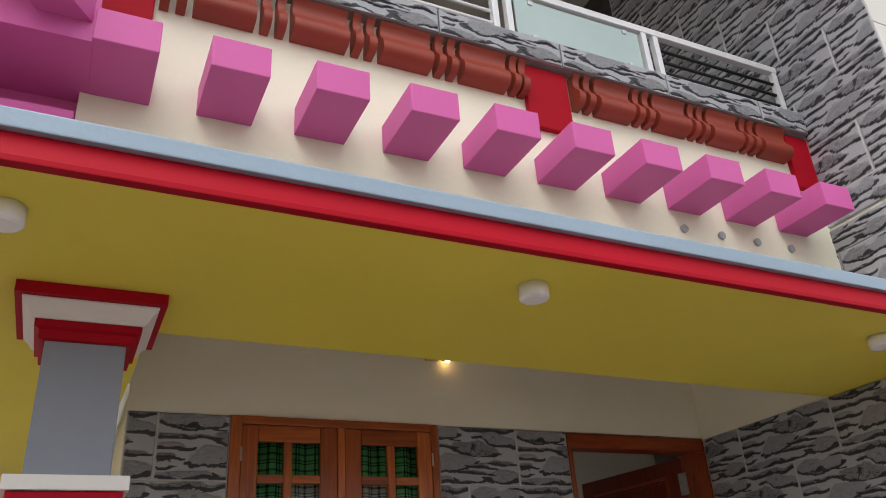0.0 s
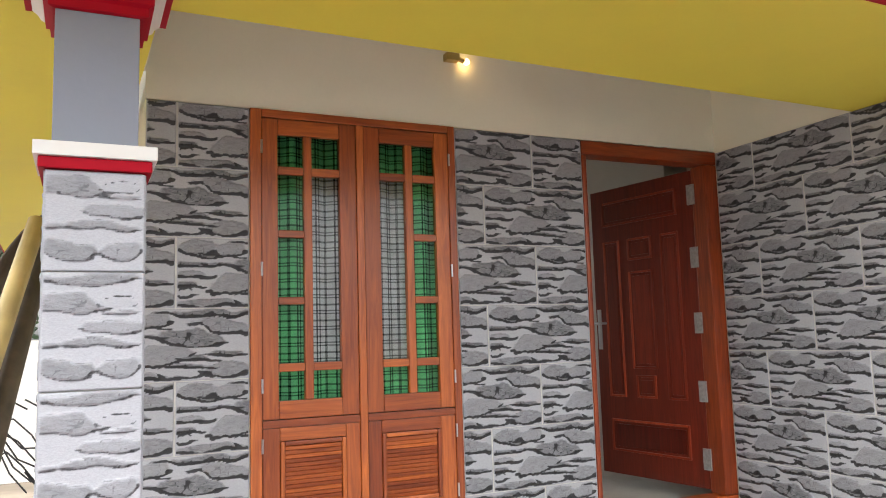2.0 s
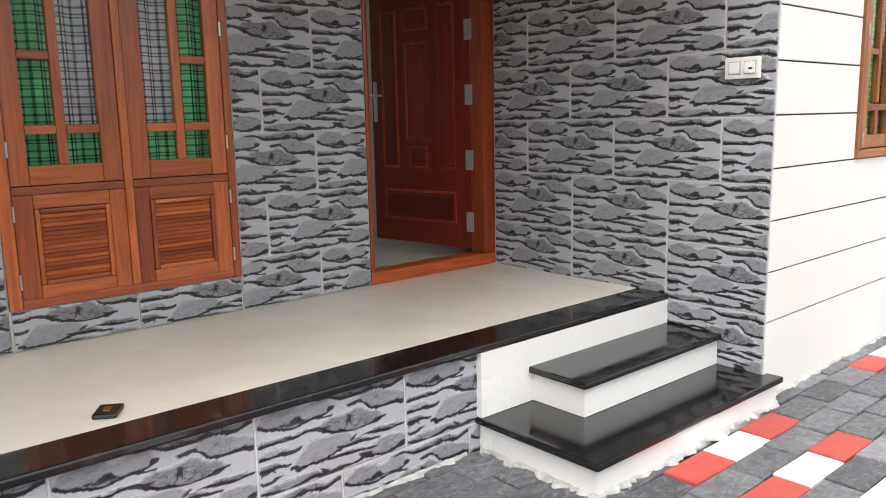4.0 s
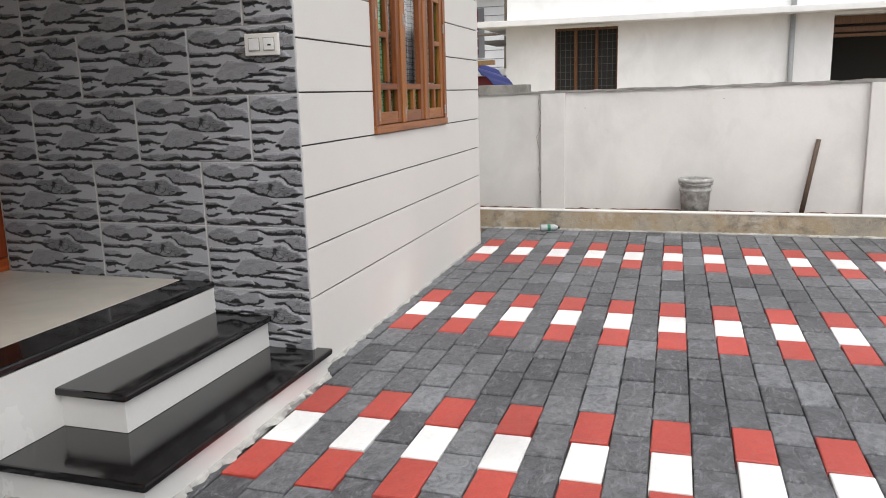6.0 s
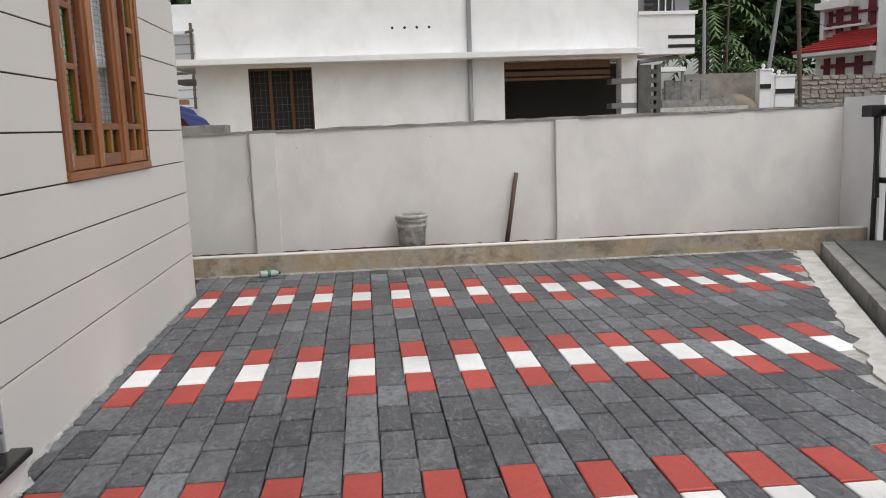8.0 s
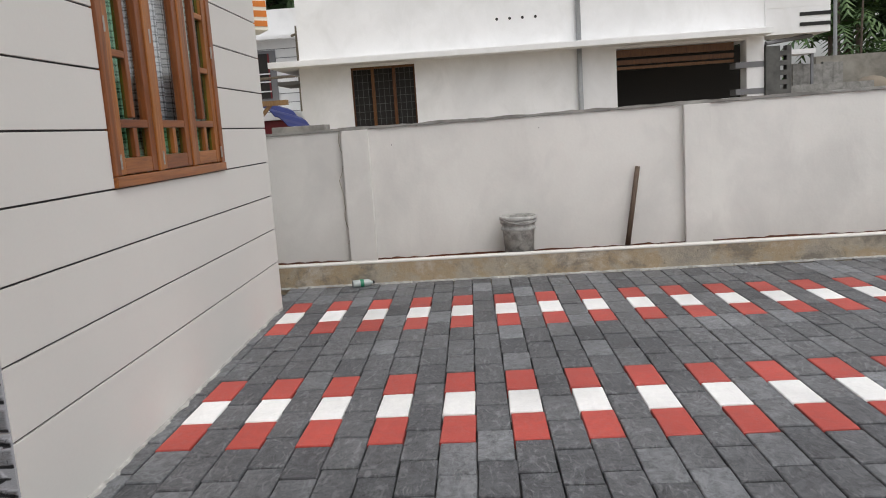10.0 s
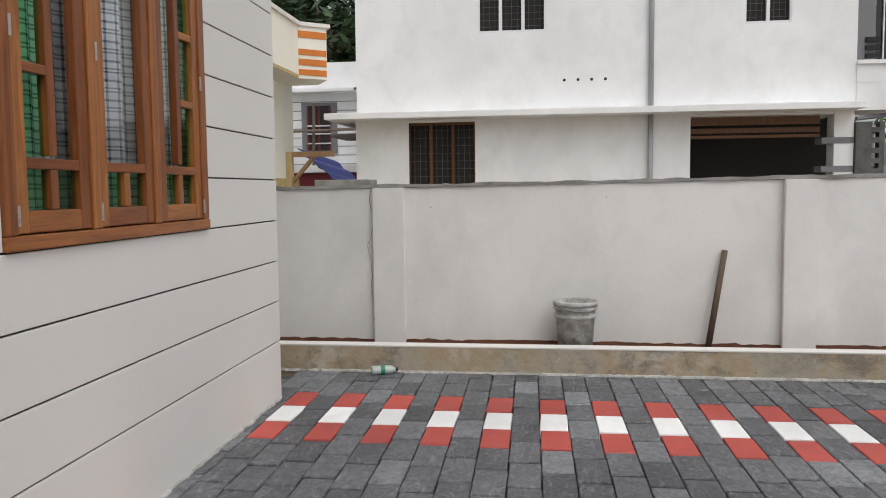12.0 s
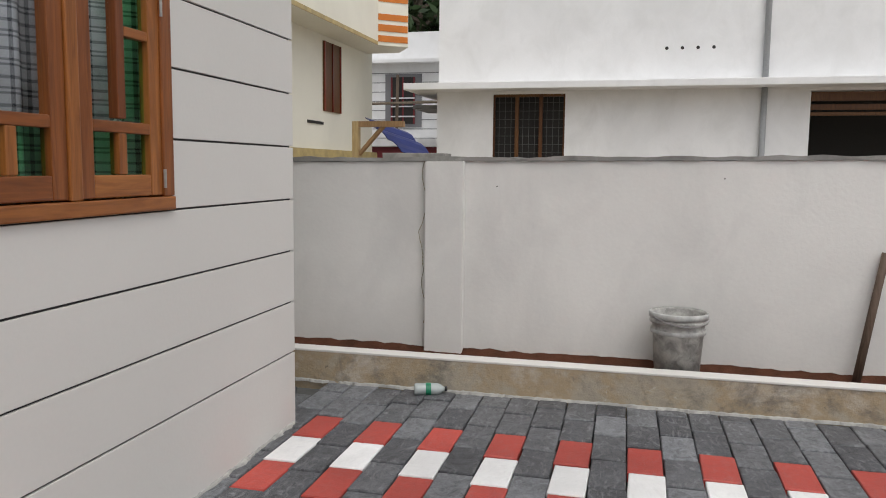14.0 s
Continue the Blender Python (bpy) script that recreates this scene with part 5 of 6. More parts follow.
for x in (-4.77, -4.40, -4.03):
    part("frame", boxes((x, x + 0.05, -0.159, -0.13, 3.45, 4.35)), "dark_teak", w4)
part("canopy_edge", boxes((-3.5, 0.12, -1.39, 0.22, 3.70, 3.885)), "neighbour_white", n4)
part("storey_ledge", boxes((-1.95, -0.3, -1.39, -0.6, 5.75, 6.05), (-2.5, -0.46, -1.38, -1.0, 4.9, 5.0)), "neighbour_white", n4)
for x, z0, z1, w in ((-0.62, 4.85, 5.7, 0.14), (-1.05, 4.7, 5.74, 0.30), (-1.75, 4.7, 5.74, 0.26), (-2.55, 4.9, 7.4, 0.32)):
    part("grille", boxes((x - w / 2, x + w / 2, -1.39, -1.30, z0, z1)), "maroon", n4, "maroon painted grille")
for x0, x1, z in ((-2.1, -0.5, 5.05), (-3.2, -0.8, 5.45), (-3.4, -2.2, 6.1)):
    part("grille_bar", boxes((x0, x1, -1.295, -1.22, z, z + 0.13)), "maroon", n4)
for x, w in ((-0.85, 0.28), (-1.5, 0.40), (-2.35, 0.34)):
    part("grille", boxes((x - w / 2, x + w / 2, -0.895, -0.82, 2.7, 3.6)), "maroon", n4, "maroon painted grille")
part("grille_bar", boxes((-3.0, -0.6, -0.815, -0.76, 3.15, 3.32)), "maroon", n4)
# gate piers with pale finials
for y0, y1, zt, zs in ((-14.22, -13.80, 2.86, 2.18), (-15.18, -14.42, 2.62, 1.98)):
    solid("gate_pier", boxes((30, 30.35, y0, y1, 0, zt), (29.96, 30.39, y0 - 0.04, y1 + 0.04, zt, zt + 0.06), bevel=0.01), "neighbour_white", "white gate pier across the street with a dark stripe", "pier")
    solid("wall_stripe", boxes((29.955, 29.998, y0, y1, zs, zs + 0.17)), "black_metal", "dark painted stripe on the gate pier", "stripe")
solid("gate_pier", boxes((30.05, 30.3, -14.44, -14.25, 0, 2.74), bevel=0.01), "neighbour_white", "slim white gate post across the street", "pier")
# small plastic-white finials, none of them a lamp
for y, z in ((-14.0, 2.92), (-14.34, 2.74), (-14.62, 2.68)):
    solid("pier_lamp", turned([(0.05, 0.0), (0.035, 0.03), (0.075, 0.09), (0.075, 0.13), (0.04, 0.19), (0.0, 0.20)], 12, at=(30.17, y, z)), "lamp_plastic", "small white ornament on the gate pier", "ornament")
# low walls and slabs
solid("wall_grey", boxes((31.2, 31.4, -14.6, -11.4, 0, 2.86)), "block_wall", "brownish block wall across the street", "wall", kind="structure")
panels = thing("cement_wall", "mottled grey cement panel wall across the street", "wall", at=(30, -11, 0))
for k in range(5):
    part_at("panel", boxes((30 + 0.01 * (k % 2), 30.2, -10.14 - 0.34 * (k + 1) + 0.012, -10.14 - 0.34 * k, 0, 2.60 - 0.03 * (k % 3))), "rough_cement", panels)
solid("cement_slab", boxes((28.9, 29.6, -12.35, -9.6, 0, 1.84)), "rough_cement", "unfinished cement slab across the street", "slab")
solid("cement_slab", boxes((27.6, 28.6, -12.2, -8.9, 0, 1.56)), "pale_cement", "unfinished pale cement base across the street", "slab")
shade = thing("small_canopy", "small white canopy on thin posts across the street", "canopy", at=(29.8, -10, 0))
part_at("top", boxes((29.6, 30.6, -10.75, -9.7, 2.90, 3.06)), "neighbour_white", shade)
for y in (-10.65, -9.8):
    part_at("post", boxes((29.65, 29.73, y - 0.04, y + 0.04, 0, 2.899)), "neighbour_grey", shade)
solid("earth_mound", turned([(1.6, 0), (1.1, 1.1), (0.7, 1.75), (0.3, 2.0), (0.0, 2.05)], 18, at=(30.6, -13.1, 0)), "ground_earth", "heap of ochre earth across the street", "mound", smooth=True)
solid("earth_mound", turned([(3.2, 0), (2.2, 0.9), (1.2, 1.40), (0.4, 1.55), (0.0, 1.55)], 18, at=(28.0, -16.6, 0)), "dark_cement", "low heap of dark gravel across the street", "mound", smooth=True)
blockwall = thing("block_wall", "rough laterite block wall across the street", "wall", kind="structure", at=(31, -18, 0))
part_at("core", boxes((31.04, 31.25, -26, -15.55, 0, 2.66)), "rough_cement", blockwall)
brn = random.Random(9)
bshapes = []
for w in (0.36, 0.30, 0.42, 0.33):
    bm = boxes((-0.07, 0.0, -w / 2, w / 2, -0.078, 0.078), bevel=0.02)
    for v in bm.verts:
        v.co += Vector((brn.uniform(-0.02, 0.02), brn.uniform(-0.015, 0.015), brn.uniform(-0.012, 0.012)))
    bshapes.append((w, mesh_from(bm, "block", "block_stone")))
for r in range(8):
    y = -15.6 - brn.random() * 0.25
    while y > -19.6:
        w, me = brn.choice(bshapes)
        ob = new("block", me)
        ob.parent = blockwall
        ob.matrix_parent_inverse = Matrix.Translation(-blockwall.location)
        ob.matrix_basis = pose(31.04 + brn.random() * 0.03, y - w / 2, 1.32 + r * 0.178 + brn.uniform(-0.012, 0.012), brn.uniform(-3, 3))
        y -= w + 0.025
for p, q, r, m in (((30, -15.5, 0), (30, -15.0, 9), 0.085, "bark"), ((36, -16.8, 0), (36, -18.1, 10), 0.10, "pipe_grey"), ((36, -14.2, 0), (36, -14.1, 10), 0.085, "pipe_grey"), ((36, -15.15, 0), (36, -15.3, 7.2), 0.05, "bark")):
    solid("pole", rod(p, q, r, 10, r * 0.8), m, "slender weathered utility pole across the street", "pole")
for y0, z0, y1, z1 in ((-15.1, 5.2, -32, 6.4), (-15.1, 4.8, -32, 5.4), (-15.1, 5.6, -8, 6.0)):
    solid("overhead_wire", rod((30, y0, z0), (50 if y1 < -20 else 34, y1, z1), 0.012, 5), "wire_black", "thin black overhead power wire", "wire")


# ---- trees and palms ----
def tree(x, y, height, crown, leaves, seed, mat="leaf_dark", leaf=0.34):
    r = random.Random(seed)
    t = thing("tree", "dense dark green tree behind the houses", "tree", "trees behind the houses", at=(x, y, 0))
    trunk = rod((x, y, 0), (x + 0.2, y + 0.1, height * 0.62), height * 0.022, 9, height * 0.010)
    tips = []
    for k in range(11):
        a, e = r.uniform(0, 6.28), r.uniform(0.2, 1.2)
        s = Vector((x + 0.1, y + 0.05, height * r.uniform(0.3, 0.6)))
        tip = s + Vector((math.cos(a) * math.cos(e), math.sin(a) * math.cos(e), math.sin(e))) * crown * r.uniform(0.6, 1.05)
        rod(s, tip, height * 0.008, 6, height * 0.003, bm=trunk)
        tips += [tip, s.lerp(tip, 0.6)]
    part_at("trunk", trunk, "bark", t)
    verts, faces = [], []
    for k in range(leaves):
        c = r.choice(tips) + Vector((r.gauss(0, 1), r.gauss(0, 1), r.gauss(0, 0.8))) * crown * 0.26
        u = Vector((r.gauss(0, 1), r.gauss(0, 1), r.gauss(0, 0.5))).normalized() * leaf * r.uniform(0.6, 1.3)
        w = u.cross(Vector((r.gauss(0, 1), r.gauss(0, 1), r.gauss(0, 1)))).normalized() * leaf * 0.28
        i = len(verts)
        verts += [c - u, c + w, c + u, c - w]
        faces.append((i, i + 1, i + 2, i + 3))
    me = bpy.data.meshes.new("crown")
    me.from_pydata([tuple(v) for v in verts], [], faces)
    me.materials.append(MATS[mat])
    ob = new("crown", me)
    ob.parent, ob.matrix_parent_inverse = t, Matrix.Translation(-t.location)


def palm(x, y, height, fronds, span, seed):
    r = random.Random(seed)
    t = thing("palm", "green palm with long drooping fronds", "palm", "palms across the street", at=(x, y, 0))
    part_at("trunk", rod((x, y, 0), (x + r.uniform(-0.4, 0.4), y, height), 0.14, 9, 0.10), "bark", t)
    for k in range(fronds):
        a, lift = k * 6.283 / fronds + r.uniform(-0.2, 0.2), r.uniform(0.5, 1.3)
        verts, faces = [], []
        mid = []
        for i in range(13):
            u = i / 12
            d = span * u
            mid.append(Vector((x + math.cos(a) * d * 0.85, y + math.sin(a) * d * 0.85, height + lift * d * 0.75 - 0.55 * d * d / span * (1.1 + 0.6 * lift))))
        for i in range(12):
            side = Vector((-math.sin(a), math.cos(a), 0))
            ln = span * 0.24 * (1 - 0.7 * (i / 12)) * (0.5 if i < 1 else 1)
            along = (mid[i + 1] - mid[i]) * 0.7
            for sg in (-1, 1):
                j = len(verts)
                tip = mid[i] + side * sg * ln + along * 2 + Vector((0, 0, -ln * 0.35))
                verts += [mid[i], mid[i] + along, tip]
                faces.append((j, j + 1, j + 2))
        me = bpy.data.meshes.new("frond")
        me.from_pydata([tuple(v) for v in verts], [], faces)
        me.materials.append(MATS["leaf_palm"])
        ob = new("frond", me)
        ob.parent, ob.matrix_parent_inverse = t, Matrix.Translation(-t.location)


for i, (x, y, h) in enumerate(((52, -22, 17), (55, -27, 19), (50, -31, 16), (58, -18, 18), (47, -24.5, 12), (60, -34, 20), (57, -14, 15), (48, -38, 16))):
    tree(x, y, h, h * 0.36, 2600, 40 + i, leaf=0.6)
for i, (x, y, h) in enumerate(((40, 10.9, 14.5), (46, 13.6, 16), (47, 10.2, 15), (42, 15.5, 15))):
    tree(x, y, h, h * 0.30, 3200, 70 + i, leaf=0.42)
tree(-0.6, 13.5, 4.0, 1.6, 1500, 91, leaf=0.12)
for i, (x, y, h, s) in enumerate(((39, -17.0, 2.6, 3.4), (41, -18.6, 3.2, 3.6), (40, -15.6, 2.2, 3.2), (43, -20.4, 3.6, 3.8), (42, -16.6, 4.4, 3.6), (45, -19.2, 5.6, 4.0), (40, -20.2, 2.4, 3.2), (44, -17.8, 6.6, 3.8))):
    palm(x, y, h, 11, s, 20 + i)

# ---- stone-faced tiles on walls, plinth and column ----
TW, TH = 0.605, 0.2965


def value_noise(u, v, seed):
    g = np.random.RandomState(seed).rand(64, 64)
    i, j = np.floor(u).astype(int), np.floor(v).astype(int)
    a, b = u - i, v - j
    a, b = a * a * (3 - 2 * a), b * b * (3 - 2 * b)
    i, j, i1, j1 = i % 64, j % 64, (i + 1) % 64, (j + 1) % 64
    return (g[i, j] * (1 - a) + g[i1, j] * a) * (1 - b) + (g[i, j1] * (1 - a) + g[i1, j1] * a) * b


# stones moulded on every tile: centre across and down, half length, half height, tilt, depth of tone
STONES = [
    (0.14, 0.15, 0.16, 0.100, -0.04, 0.75), (0.375, 0.145, 0.095, 0.110, 0.0, 0.62), (0.735, 0.055, 0.26, 0.050, 0.05, 1.0), (0.81, 0.235, 0.20, 0.105, 0.26, 0.7),
    (0.60, 0.415, 0.235, 0.120, 0.17, 1.0), (0.105, 0.525, 0.10, 0.050, 0.0, 0.6), (0.40, 0.655, 0.205, 0.150, -0.20, 0.62),
    (0.065, 0.775, 0.065, 0.055, 0.0, 0.1), (0.19, 0.925, 0.20, 0.060, -0.02, 0.75), (0.53, 0.885, 0.15, 0.075, 0.04, 0.1), (0.83, 0.865, 0.165, 0.110, 0.10, 0.75),
]
# thin dark slivers between the stones
CREVICES = [
    (0.18, 0.385, 0.17, 0.034, 0.02, 1.0), (0.63, 0.70, 0.09, 0.030, 0.15, 1.0), (0.865, 0.645, 0.115, 0.034, -0.05, 1.0), (0.07, 0.675, 0.07, 0.034, 0.0, 1.0),
    (0.56, 0.80, 0.12, 0.026, 0.05, 1.0), (0.24, 0.245, 0.12, 0.024, 0.1, 1.0),
]
PILLAR_STONES = [
    (0.20, 0.07, 0.20, 0.050, 0.0, 0.85), (0.13, 0.27, 0.13, 0.11, 0.1, 0.8), (0.31, 0.235, 0.075, 0.050, 0.0, 0.1), (0.32, 0.345, 0.06, 0.030, 0.0, 0.7),
    (0.28, 0.49, 0.12, 0.055, 0.02, 0.6), (0.20, 0.615, 0.16, 0.040, 0.0, 0.8), (0.10, 0.82, 0.10, 0.10, 0.25, 0.85), (0.31, 0.82, 0.10, 0.085, -0.3, 0.7),
]


def ledge_pattern(u, v, seed):
    """Relief, print and painted shade of one moulded ledge-stone tile at (u, v) metres from its corner."""
    stone, ink_shade = np.zeros_like(u), np.zeros_like(u)
    wx, wy = (value_noise(u * 17 + 3, v * 17, seed) - 0.5) * 0.05, (value_noise(u * 15, v * 18 + 9, seed + 3) - 0.5) * 0.024
    rough = value_noise(u * 60, v * 95, seed + 1) - 0.5
    pillar = seed == 23
    rough2 = value_noise(u * 190, v * 260, seed + 2) - 0.5
    for cu, cv, L, H, tilt, tone in (STONES + CREVICES if seed != 23 else PILLAR_STONES):
        tone = tone * 0.8 if pillar else tone
        du, dv = (u + wx) / TW - cu, 1 - (v + wy) / TH - cv - tilt * ((u + wx) / TW - cu)
        d = 1 - np.abs(du / L) ** (1.6 if tone > 0.3 else 5) - np.abs(dv / H) ** np.where(dv > 0, 2.2, 1.8) + rough * 0.34 + rough2 * 0.06
        inside = np.clip(d * np.where(dv > 0, 5, 3.5) + 0.3, 0, 1)
        stone = np.maximum(stone * (1 - inside), inside * tone * 0.9)
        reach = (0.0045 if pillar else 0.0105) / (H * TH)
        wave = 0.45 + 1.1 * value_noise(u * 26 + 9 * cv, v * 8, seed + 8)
        # shade below each stone and along its top edge goes into the colour
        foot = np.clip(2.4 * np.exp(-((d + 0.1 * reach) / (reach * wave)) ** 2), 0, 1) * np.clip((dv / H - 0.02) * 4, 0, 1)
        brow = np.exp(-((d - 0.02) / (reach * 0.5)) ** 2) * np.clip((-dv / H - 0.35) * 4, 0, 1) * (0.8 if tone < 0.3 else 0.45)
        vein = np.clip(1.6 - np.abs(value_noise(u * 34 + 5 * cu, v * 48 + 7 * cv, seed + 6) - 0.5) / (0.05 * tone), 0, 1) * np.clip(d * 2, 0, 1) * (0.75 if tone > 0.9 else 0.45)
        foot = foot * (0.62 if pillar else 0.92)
        ink_shade = np.maximum(np.maximum(ink_shade * (1 - inside * 0.7), foot), np.maximum(brow, vein))
    relief = (0.0028 if pillar else 0.0032) * stone + 0.003 * stone * (rough + 0.5) - 0.0006 * ink_shade
    return relief, stone, ink_shade


TILES = {}


def tile_mesh(u0, u1, v0, v1, seed=11, step=0.0045):
    key = (round(u0, 3), round(u1, 3), round(v0, 3), round(v1, 3), seed, step)
    if key in TILES:
        return TILES[key]
    nx, nz = max(2, int((u1 - u0) / step)), max(2, int((v1 - v0) / step))
    us, vs = np.linspace(u0, u1, nx + 1), np.linspace(v0, v1, nz + 1)
    U, V = np.meshgrid(us, vs)
    relief, stone, ink_shade = ledge_pattern(U, V, seed)
    edge = np.minimum(np.minimum(U - u0, u1 - U), np.minimum(V - v0, v1 - V))
    inner = np.clip(edge / 0.006, 0, 1)
    Y = -0.010 - relief * inner
    co = np.stack([U.ravel(), Y.ravel(), V.ravel()], 1)
    n = nx + 1
    faces = [(j * n + i, j * n + i + 1, (j + 1) * n + i + 1, (j + 1) * n + i) for j in range(nz) for i in range(nx)]
    rim = [i for i in range(n)] + [j * n + nx for j in range(1, nz + 1)] + [nz * n + i for i in range(nx - 1, -1, -1)] + [j * n for j in range(nz - 1, 0, -1)]
    base = len(co)
    back_co = co[rim].copy()
    back_co[:, 1] = 0
    m = len(rim)
    faces += [(rim[k], base + k, base + (k + 1) % m, rim[(k + 1) % m]) for k in range(m)]
    me = bpy.data.meshes.new("tile")
    me.from_pydata(np.concatenate([co, back_co]).tolist(), [], faces)
    at = me.attributes.new("ink_shade", "FLOAT_COLOR", "POINT")
    cols = np.zeros((base + m, 4), np.float32)
    cols[:base, 0], cols[:base, 1], cols[:, 3] = stone.ravel() * inner.ravel(), ink_shade.ravel() * inner.ravel(), 1
    at.data.foreach_set("color", cols.ravel())
    me.materials.append(MATS["stone_tile"])
    for p in me.polygons:
        p.use_smooth = len(p.vertices) == 4 and min(p.vertices) < base and max(p.vertices) < base
    TILES[key] = me
    return me


def lay_tiles(parent, origin, turn, width, z0, z1, zref, joint_of, name="tile", seed=11, step=0.005, inverse=None):
    """Tiles on a wall face that starts at origin and runs to the viewer's right for width metres, rows counted from zref."""
    k = math.floor((z0 - zref) / TH)
    while zref + k * TH < z1 - 0.01:
        b0 = zref + k * TH
        lo, hi = max(b0, z0), min(b0 + TH, z1)
        s = joint_of(k)
        s -= math.ceil(s / TW) * TW
        while s < width - 0.01:
            a, b = max(s, 0.0), min(s + TW, width)
            if b - a > 0.012 and hi - lo > 0.012:
                g, gv = 0.0036, 0.0018
                ob = new(name, tile_mesh(a - s + g, b - s - g, lo - b0 + gv, hi - b0 - gv, seed, step))
                ob.parent = parent
                if inverse is not None:
                    ob.matrix_parent_inverse = inverse
                p = Matrix.Translation(origin) @ pose(0, 0, 0, 0, 0, turn)
                ob.matrix_basis = p @ Matrix.Translation((s, 0, b0))
            s += TW
        k += 1


def joints(a, b, flip=0):
    return lambda k: a if (k + flip) % 2 == 0 else b


ZR, ZS = 0.960, 0.987
for row in ((WX1 + 0.004, DX0 - 0.003, BACK_Y - 0.0085, BACK_Y - 0.0001, FLOOR + 0.003, LINTEL + 0.005), (0.862, WX0 - 0.004, BACK_Y - 0.0085, BACK_Y - 0.0001, FLOOR + 0.003, LINTEL + 0.005),
            (SIDE_X - 0.0085, SIDE_X - 0.0001, 2.156, BACK_Y - 0.02, -0.04, LINTEL - 0.002), (SIDE_X - 0.0085, SIDE_X - 0.0001, 2.156, BACK_Y - 0.02, 3.207, 6.09), (0.102, 2.696, 2.6915, 2.6999, -0.04, FLOOR - 0.033)):
    part("grout", boxes(row), "pale_cement", wall_side if row[0] > 3.9 else plinth if row[2] < 3 else wall_left if row[0] < 1 else wall_back)
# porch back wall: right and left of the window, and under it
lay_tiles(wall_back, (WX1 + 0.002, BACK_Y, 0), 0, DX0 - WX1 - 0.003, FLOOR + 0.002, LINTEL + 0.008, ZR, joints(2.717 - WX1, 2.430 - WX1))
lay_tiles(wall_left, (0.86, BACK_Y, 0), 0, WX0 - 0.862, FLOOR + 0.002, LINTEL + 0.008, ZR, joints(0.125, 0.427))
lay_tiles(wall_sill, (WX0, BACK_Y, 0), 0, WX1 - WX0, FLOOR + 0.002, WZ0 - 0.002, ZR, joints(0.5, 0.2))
# porch side wall, from the back corner to the front edge, running towards -y


def side_joint(k):
    if k in (-1, -2):
        return 0.607
    return 0.880 if k % 2 == 0 else 0.589


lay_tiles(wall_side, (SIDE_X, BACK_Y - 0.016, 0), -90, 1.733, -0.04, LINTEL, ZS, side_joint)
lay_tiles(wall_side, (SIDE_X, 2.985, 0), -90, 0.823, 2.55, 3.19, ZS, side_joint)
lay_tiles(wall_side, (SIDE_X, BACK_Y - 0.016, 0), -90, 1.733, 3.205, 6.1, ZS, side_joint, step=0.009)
# plinth face and column
lay_tiles(plinth, (0.10, 2.70, 0), 0, 2.598, -0.04, FLOOR - 0.031, 0.097, joints(0.397, 0.111), seed=11)
inv = Matrix.Translation(-column.location)
CX0, CX1, CY0, CY1 = 0.553, 0.776, 2.687, 2.91
for o, turn, w in (((CX0 - 0.010, CY0, 0), 0, 0.243), ((CX0, CY1, 0), -90, 0.221), ((CX1, CY0 + 0.002, 0), 90, 0.221), ((CX1, CY1, 0), 180, 0.223)):
    lay_tiles(column, o, turn, w, FLOOR + 0.002, 1.855, 0.114, lambda k: 0.0, "tile", 23, inverse=inv)
# coping face
lay_tiles(coping, (-0.3, PAR_Y - 0.0555, 0), 0, SIDE_X + 0.28, 3.735, 3.866, 3.735, joints(0.3, 0.1), seed=31)
solid("coping_core", boxes((-0.3, SIDE_X - 0.014, PAR_Y - 0.055, PAR_Y - 0.0015, 3.735, 3.780), (-0.3, SIDE_X - 0.014, PAR_Y - 0.055, PAR_Y + 0.2, 3.8005, 3.867)), "rough_cement", "cement bed of the tiled coping", "coping", kind="structure")

# ---- pavers ----
PW, PL = 0.1445, 0.2835
SHAPES = {}
for kind in ("grey", "red", "white"):
    for var in range(3):
        bm = boxes((-PL / 2 + 0.0040, PL / 2 - 0.0040, -PW / 2 + 0.0027, PW / 2 - 0.0027, -0.045, 0.0))
        top = [e for e in bm.edges if e.verts[0].co.z > -0.001 and e.verts[1].co.z > -0.001]
        bmesh.ops.bevel(bm, geom=top, offset=0.004, segments=1, affect="EDGES")
        for v in bm.verts:
            if v.co.z > -0.02:
                v.co.x += rng.uniform(-0.0012, 0.0012)
                v.co.y += rng.uniform(-0.0012, 0.0012)
        SHAPES[kind, var] = mesh_from(bm, "paver", "paver_" + kind)
far = {k: ([], []) for k in ("grey", "red", "white")}
prn = random.Random(17)
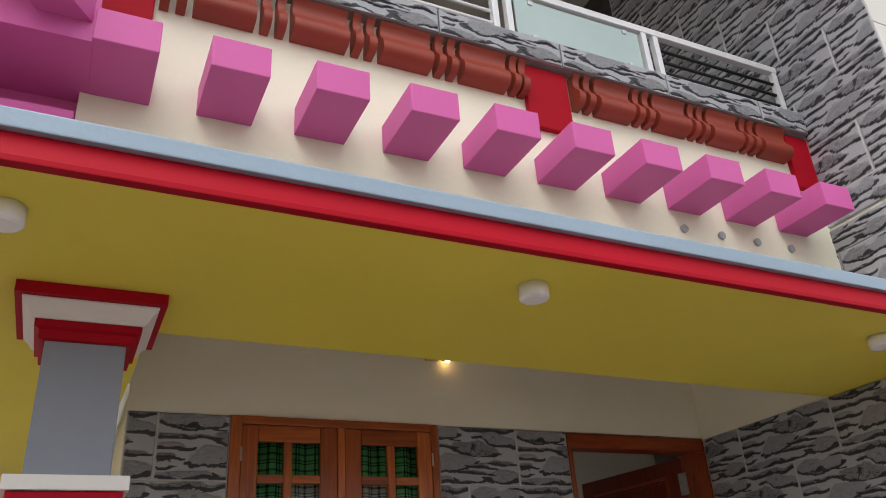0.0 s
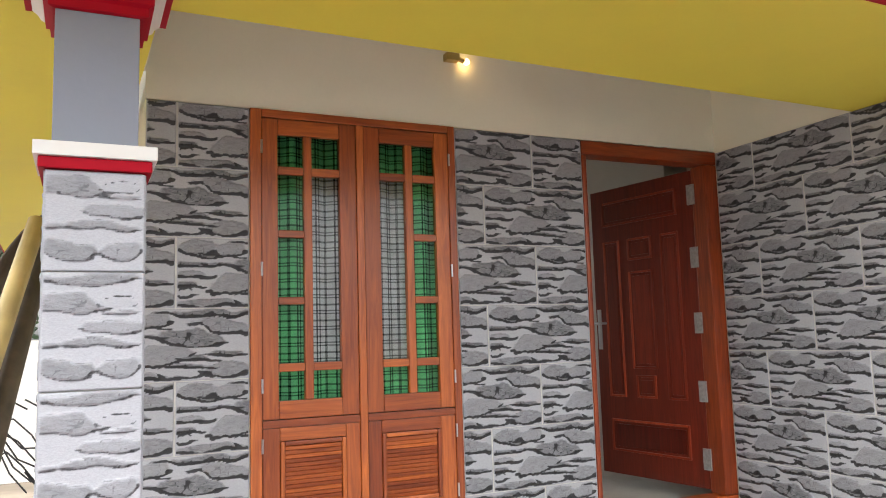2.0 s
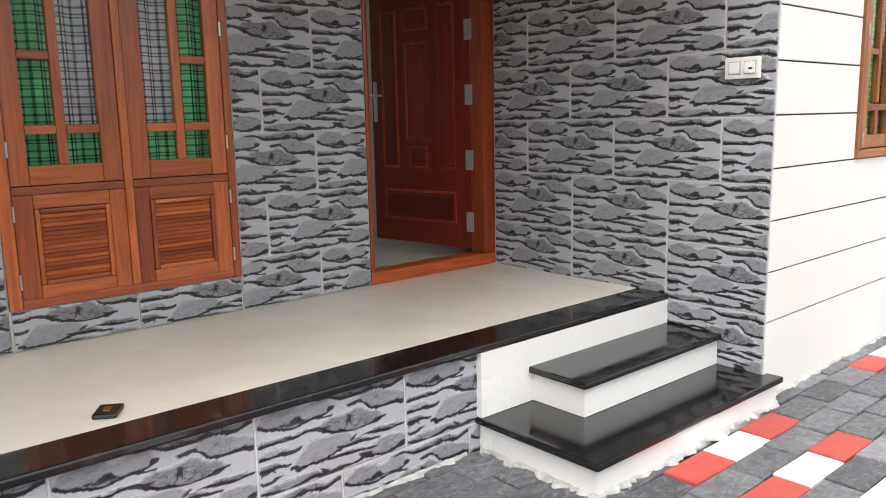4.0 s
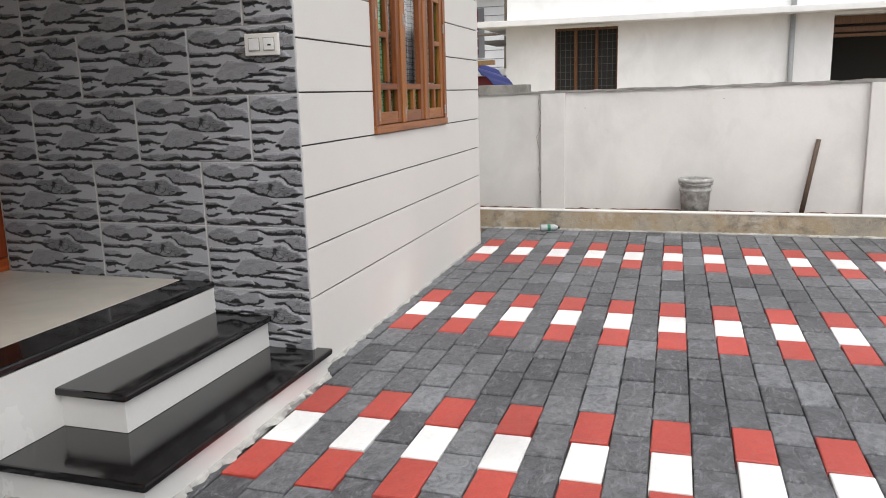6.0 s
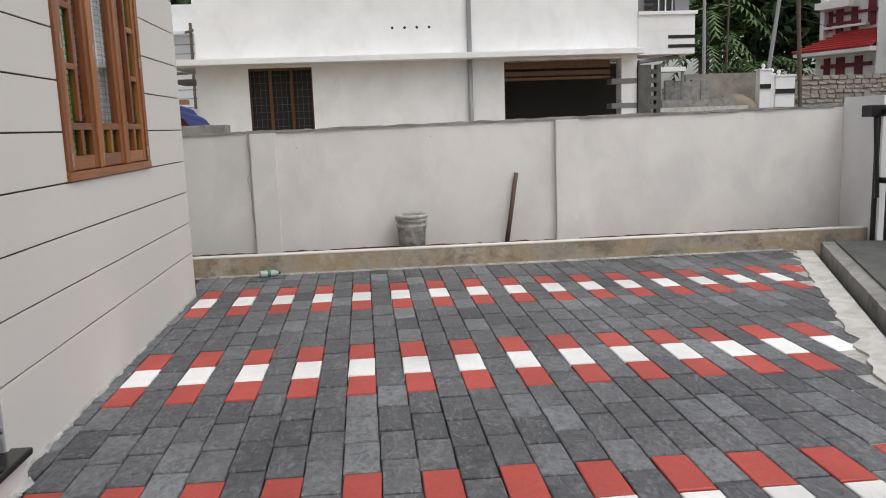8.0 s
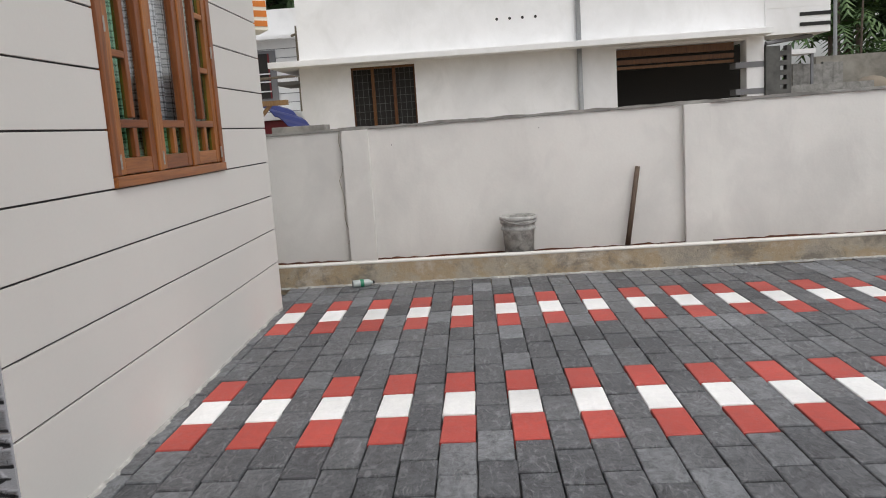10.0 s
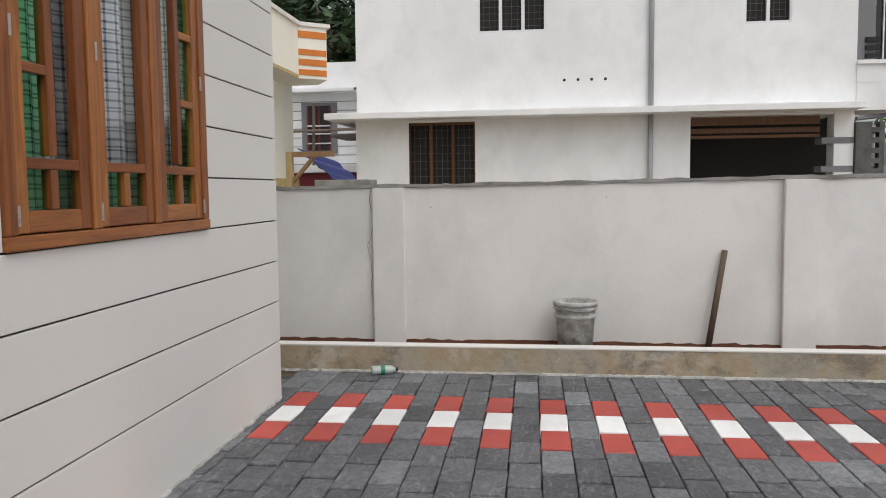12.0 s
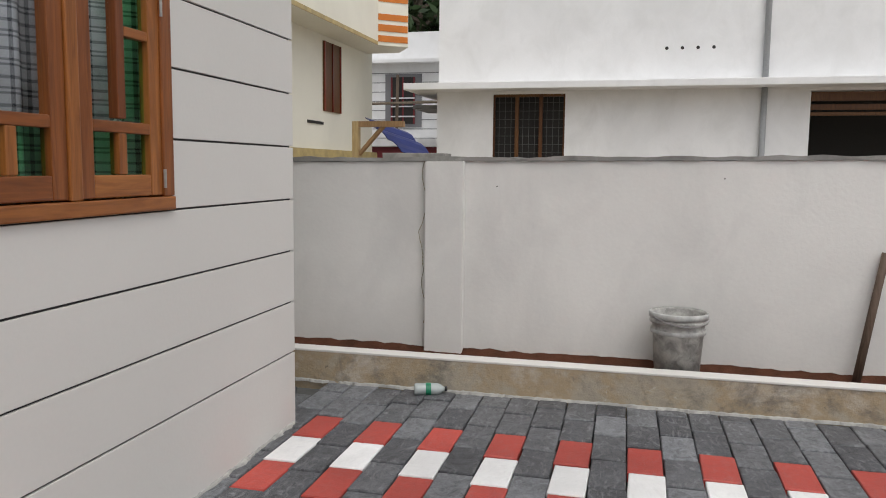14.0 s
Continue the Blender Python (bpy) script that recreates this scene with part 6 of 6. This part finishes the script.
for j in range(-42, 60):
    yc = 0.866 + PW * j
    coloured = j % 2 == 0
    slide = 0.0 if coloured else prn.uniform(0.1, 0.9) * PL
    for k in range(-31, 17):
        xm = 5.122 + PL * (k - 5) + slide
        x, y = xm + 0.025 * (yc - 0.8), yc + 0.018 * (xm - 5.12)
        if x < -4.9 or x > KX0 + 0.08 or y < -5.1 or y > 8.9:
            continue
        if y > FRONT_Y + 0.06 and (x > 2.70 or y > 2.76) and x > 0.02:
            continue
        if 2.70 < x < 3.95 and y > 2.13:
            continue
        if (Vector((x, y)) - EA).dot(EN) > -0.03:
            continue
        kind = ("red", "white", "red", "grey", "grey", "grey")[(-k) % 6] if coloured else "grey"
        dz, rz = prn.uniform(-0.0022, 0.0016), prn.uniform(-0.5, 0.5)
        if 2.5 < x < 6.35 and -0.35 < y < 2.3:
            ob = new("paver", SHAPES[kind, prn.randrange(3)])
            ob.parent = paving_bed
            ob.matrix_basis = pose(x, y, dz + fall(x), prn.uniform(-0.25, 0.25), prn.uniform(-0.15, 0.15), rz)
        else:
            me = SHAPES[kind, prn.randrange(3)]
            m = pose(x, y, dz + fall(x), prn.uniform(-0.25, 0.25), prn.uniform(-0.15, 0.15), rz)
            vs, fs = far[kind]
            i = len(vs)
            vs += [tuple(m @ v.co) for v in me.vertices]
            fs += [tuple(i + q for q in p.vertices) for p in me.polygons]
for x0, x1 in ((END_X + 0.02, KX0 - 0.01),):
    # the side passage beyond the corner of the house
    bm = boxes((x0, x1, FRONT_Y + 0.001, 9.0, -0.074, -0.012))
    solid("pavement_side", bm, "dark_cement", "paved passage beside the house", "pavement", kind="structure")
    for j in range(10, 60):
        yc = 0.866 + PW * j
        for k in range(11, 15):
            x = 5.122 + PL * (k - 5) + 0.025 * (yc - 0.8) + (0 if j % 2 == 0 else 0.12)
            if x0 + 0.1 < x < x1 - 0.12 and yc > FRONT_Y + 0.05:
                kind = ("red", "white", "red", "grey", "grey", "grey")[(-k) % 6] if j % 2 == 0 else "grey"
                me = SHAPES[kind, 0]
                vs, fs = far[kind]
                i = len(vs)
                vs += [(v.co.x + x, v.co.y + yc + 0.036, v.co.z + fall(x)) for v in me.vertices]
                fs += [tuple(i + q for q in p.vertices) for p in me.polygons]
for kind, (vs, fs) in far.items():
    me = bpy.data.meshes.new("pavers")
    me.from_pydata(vs, [], fs)
    me.materials.append(MATS["paver_" + kind])
    ob = new("pavers", me)
    ob.parent = paving_bed
    tagged(ob, kind="stuff")
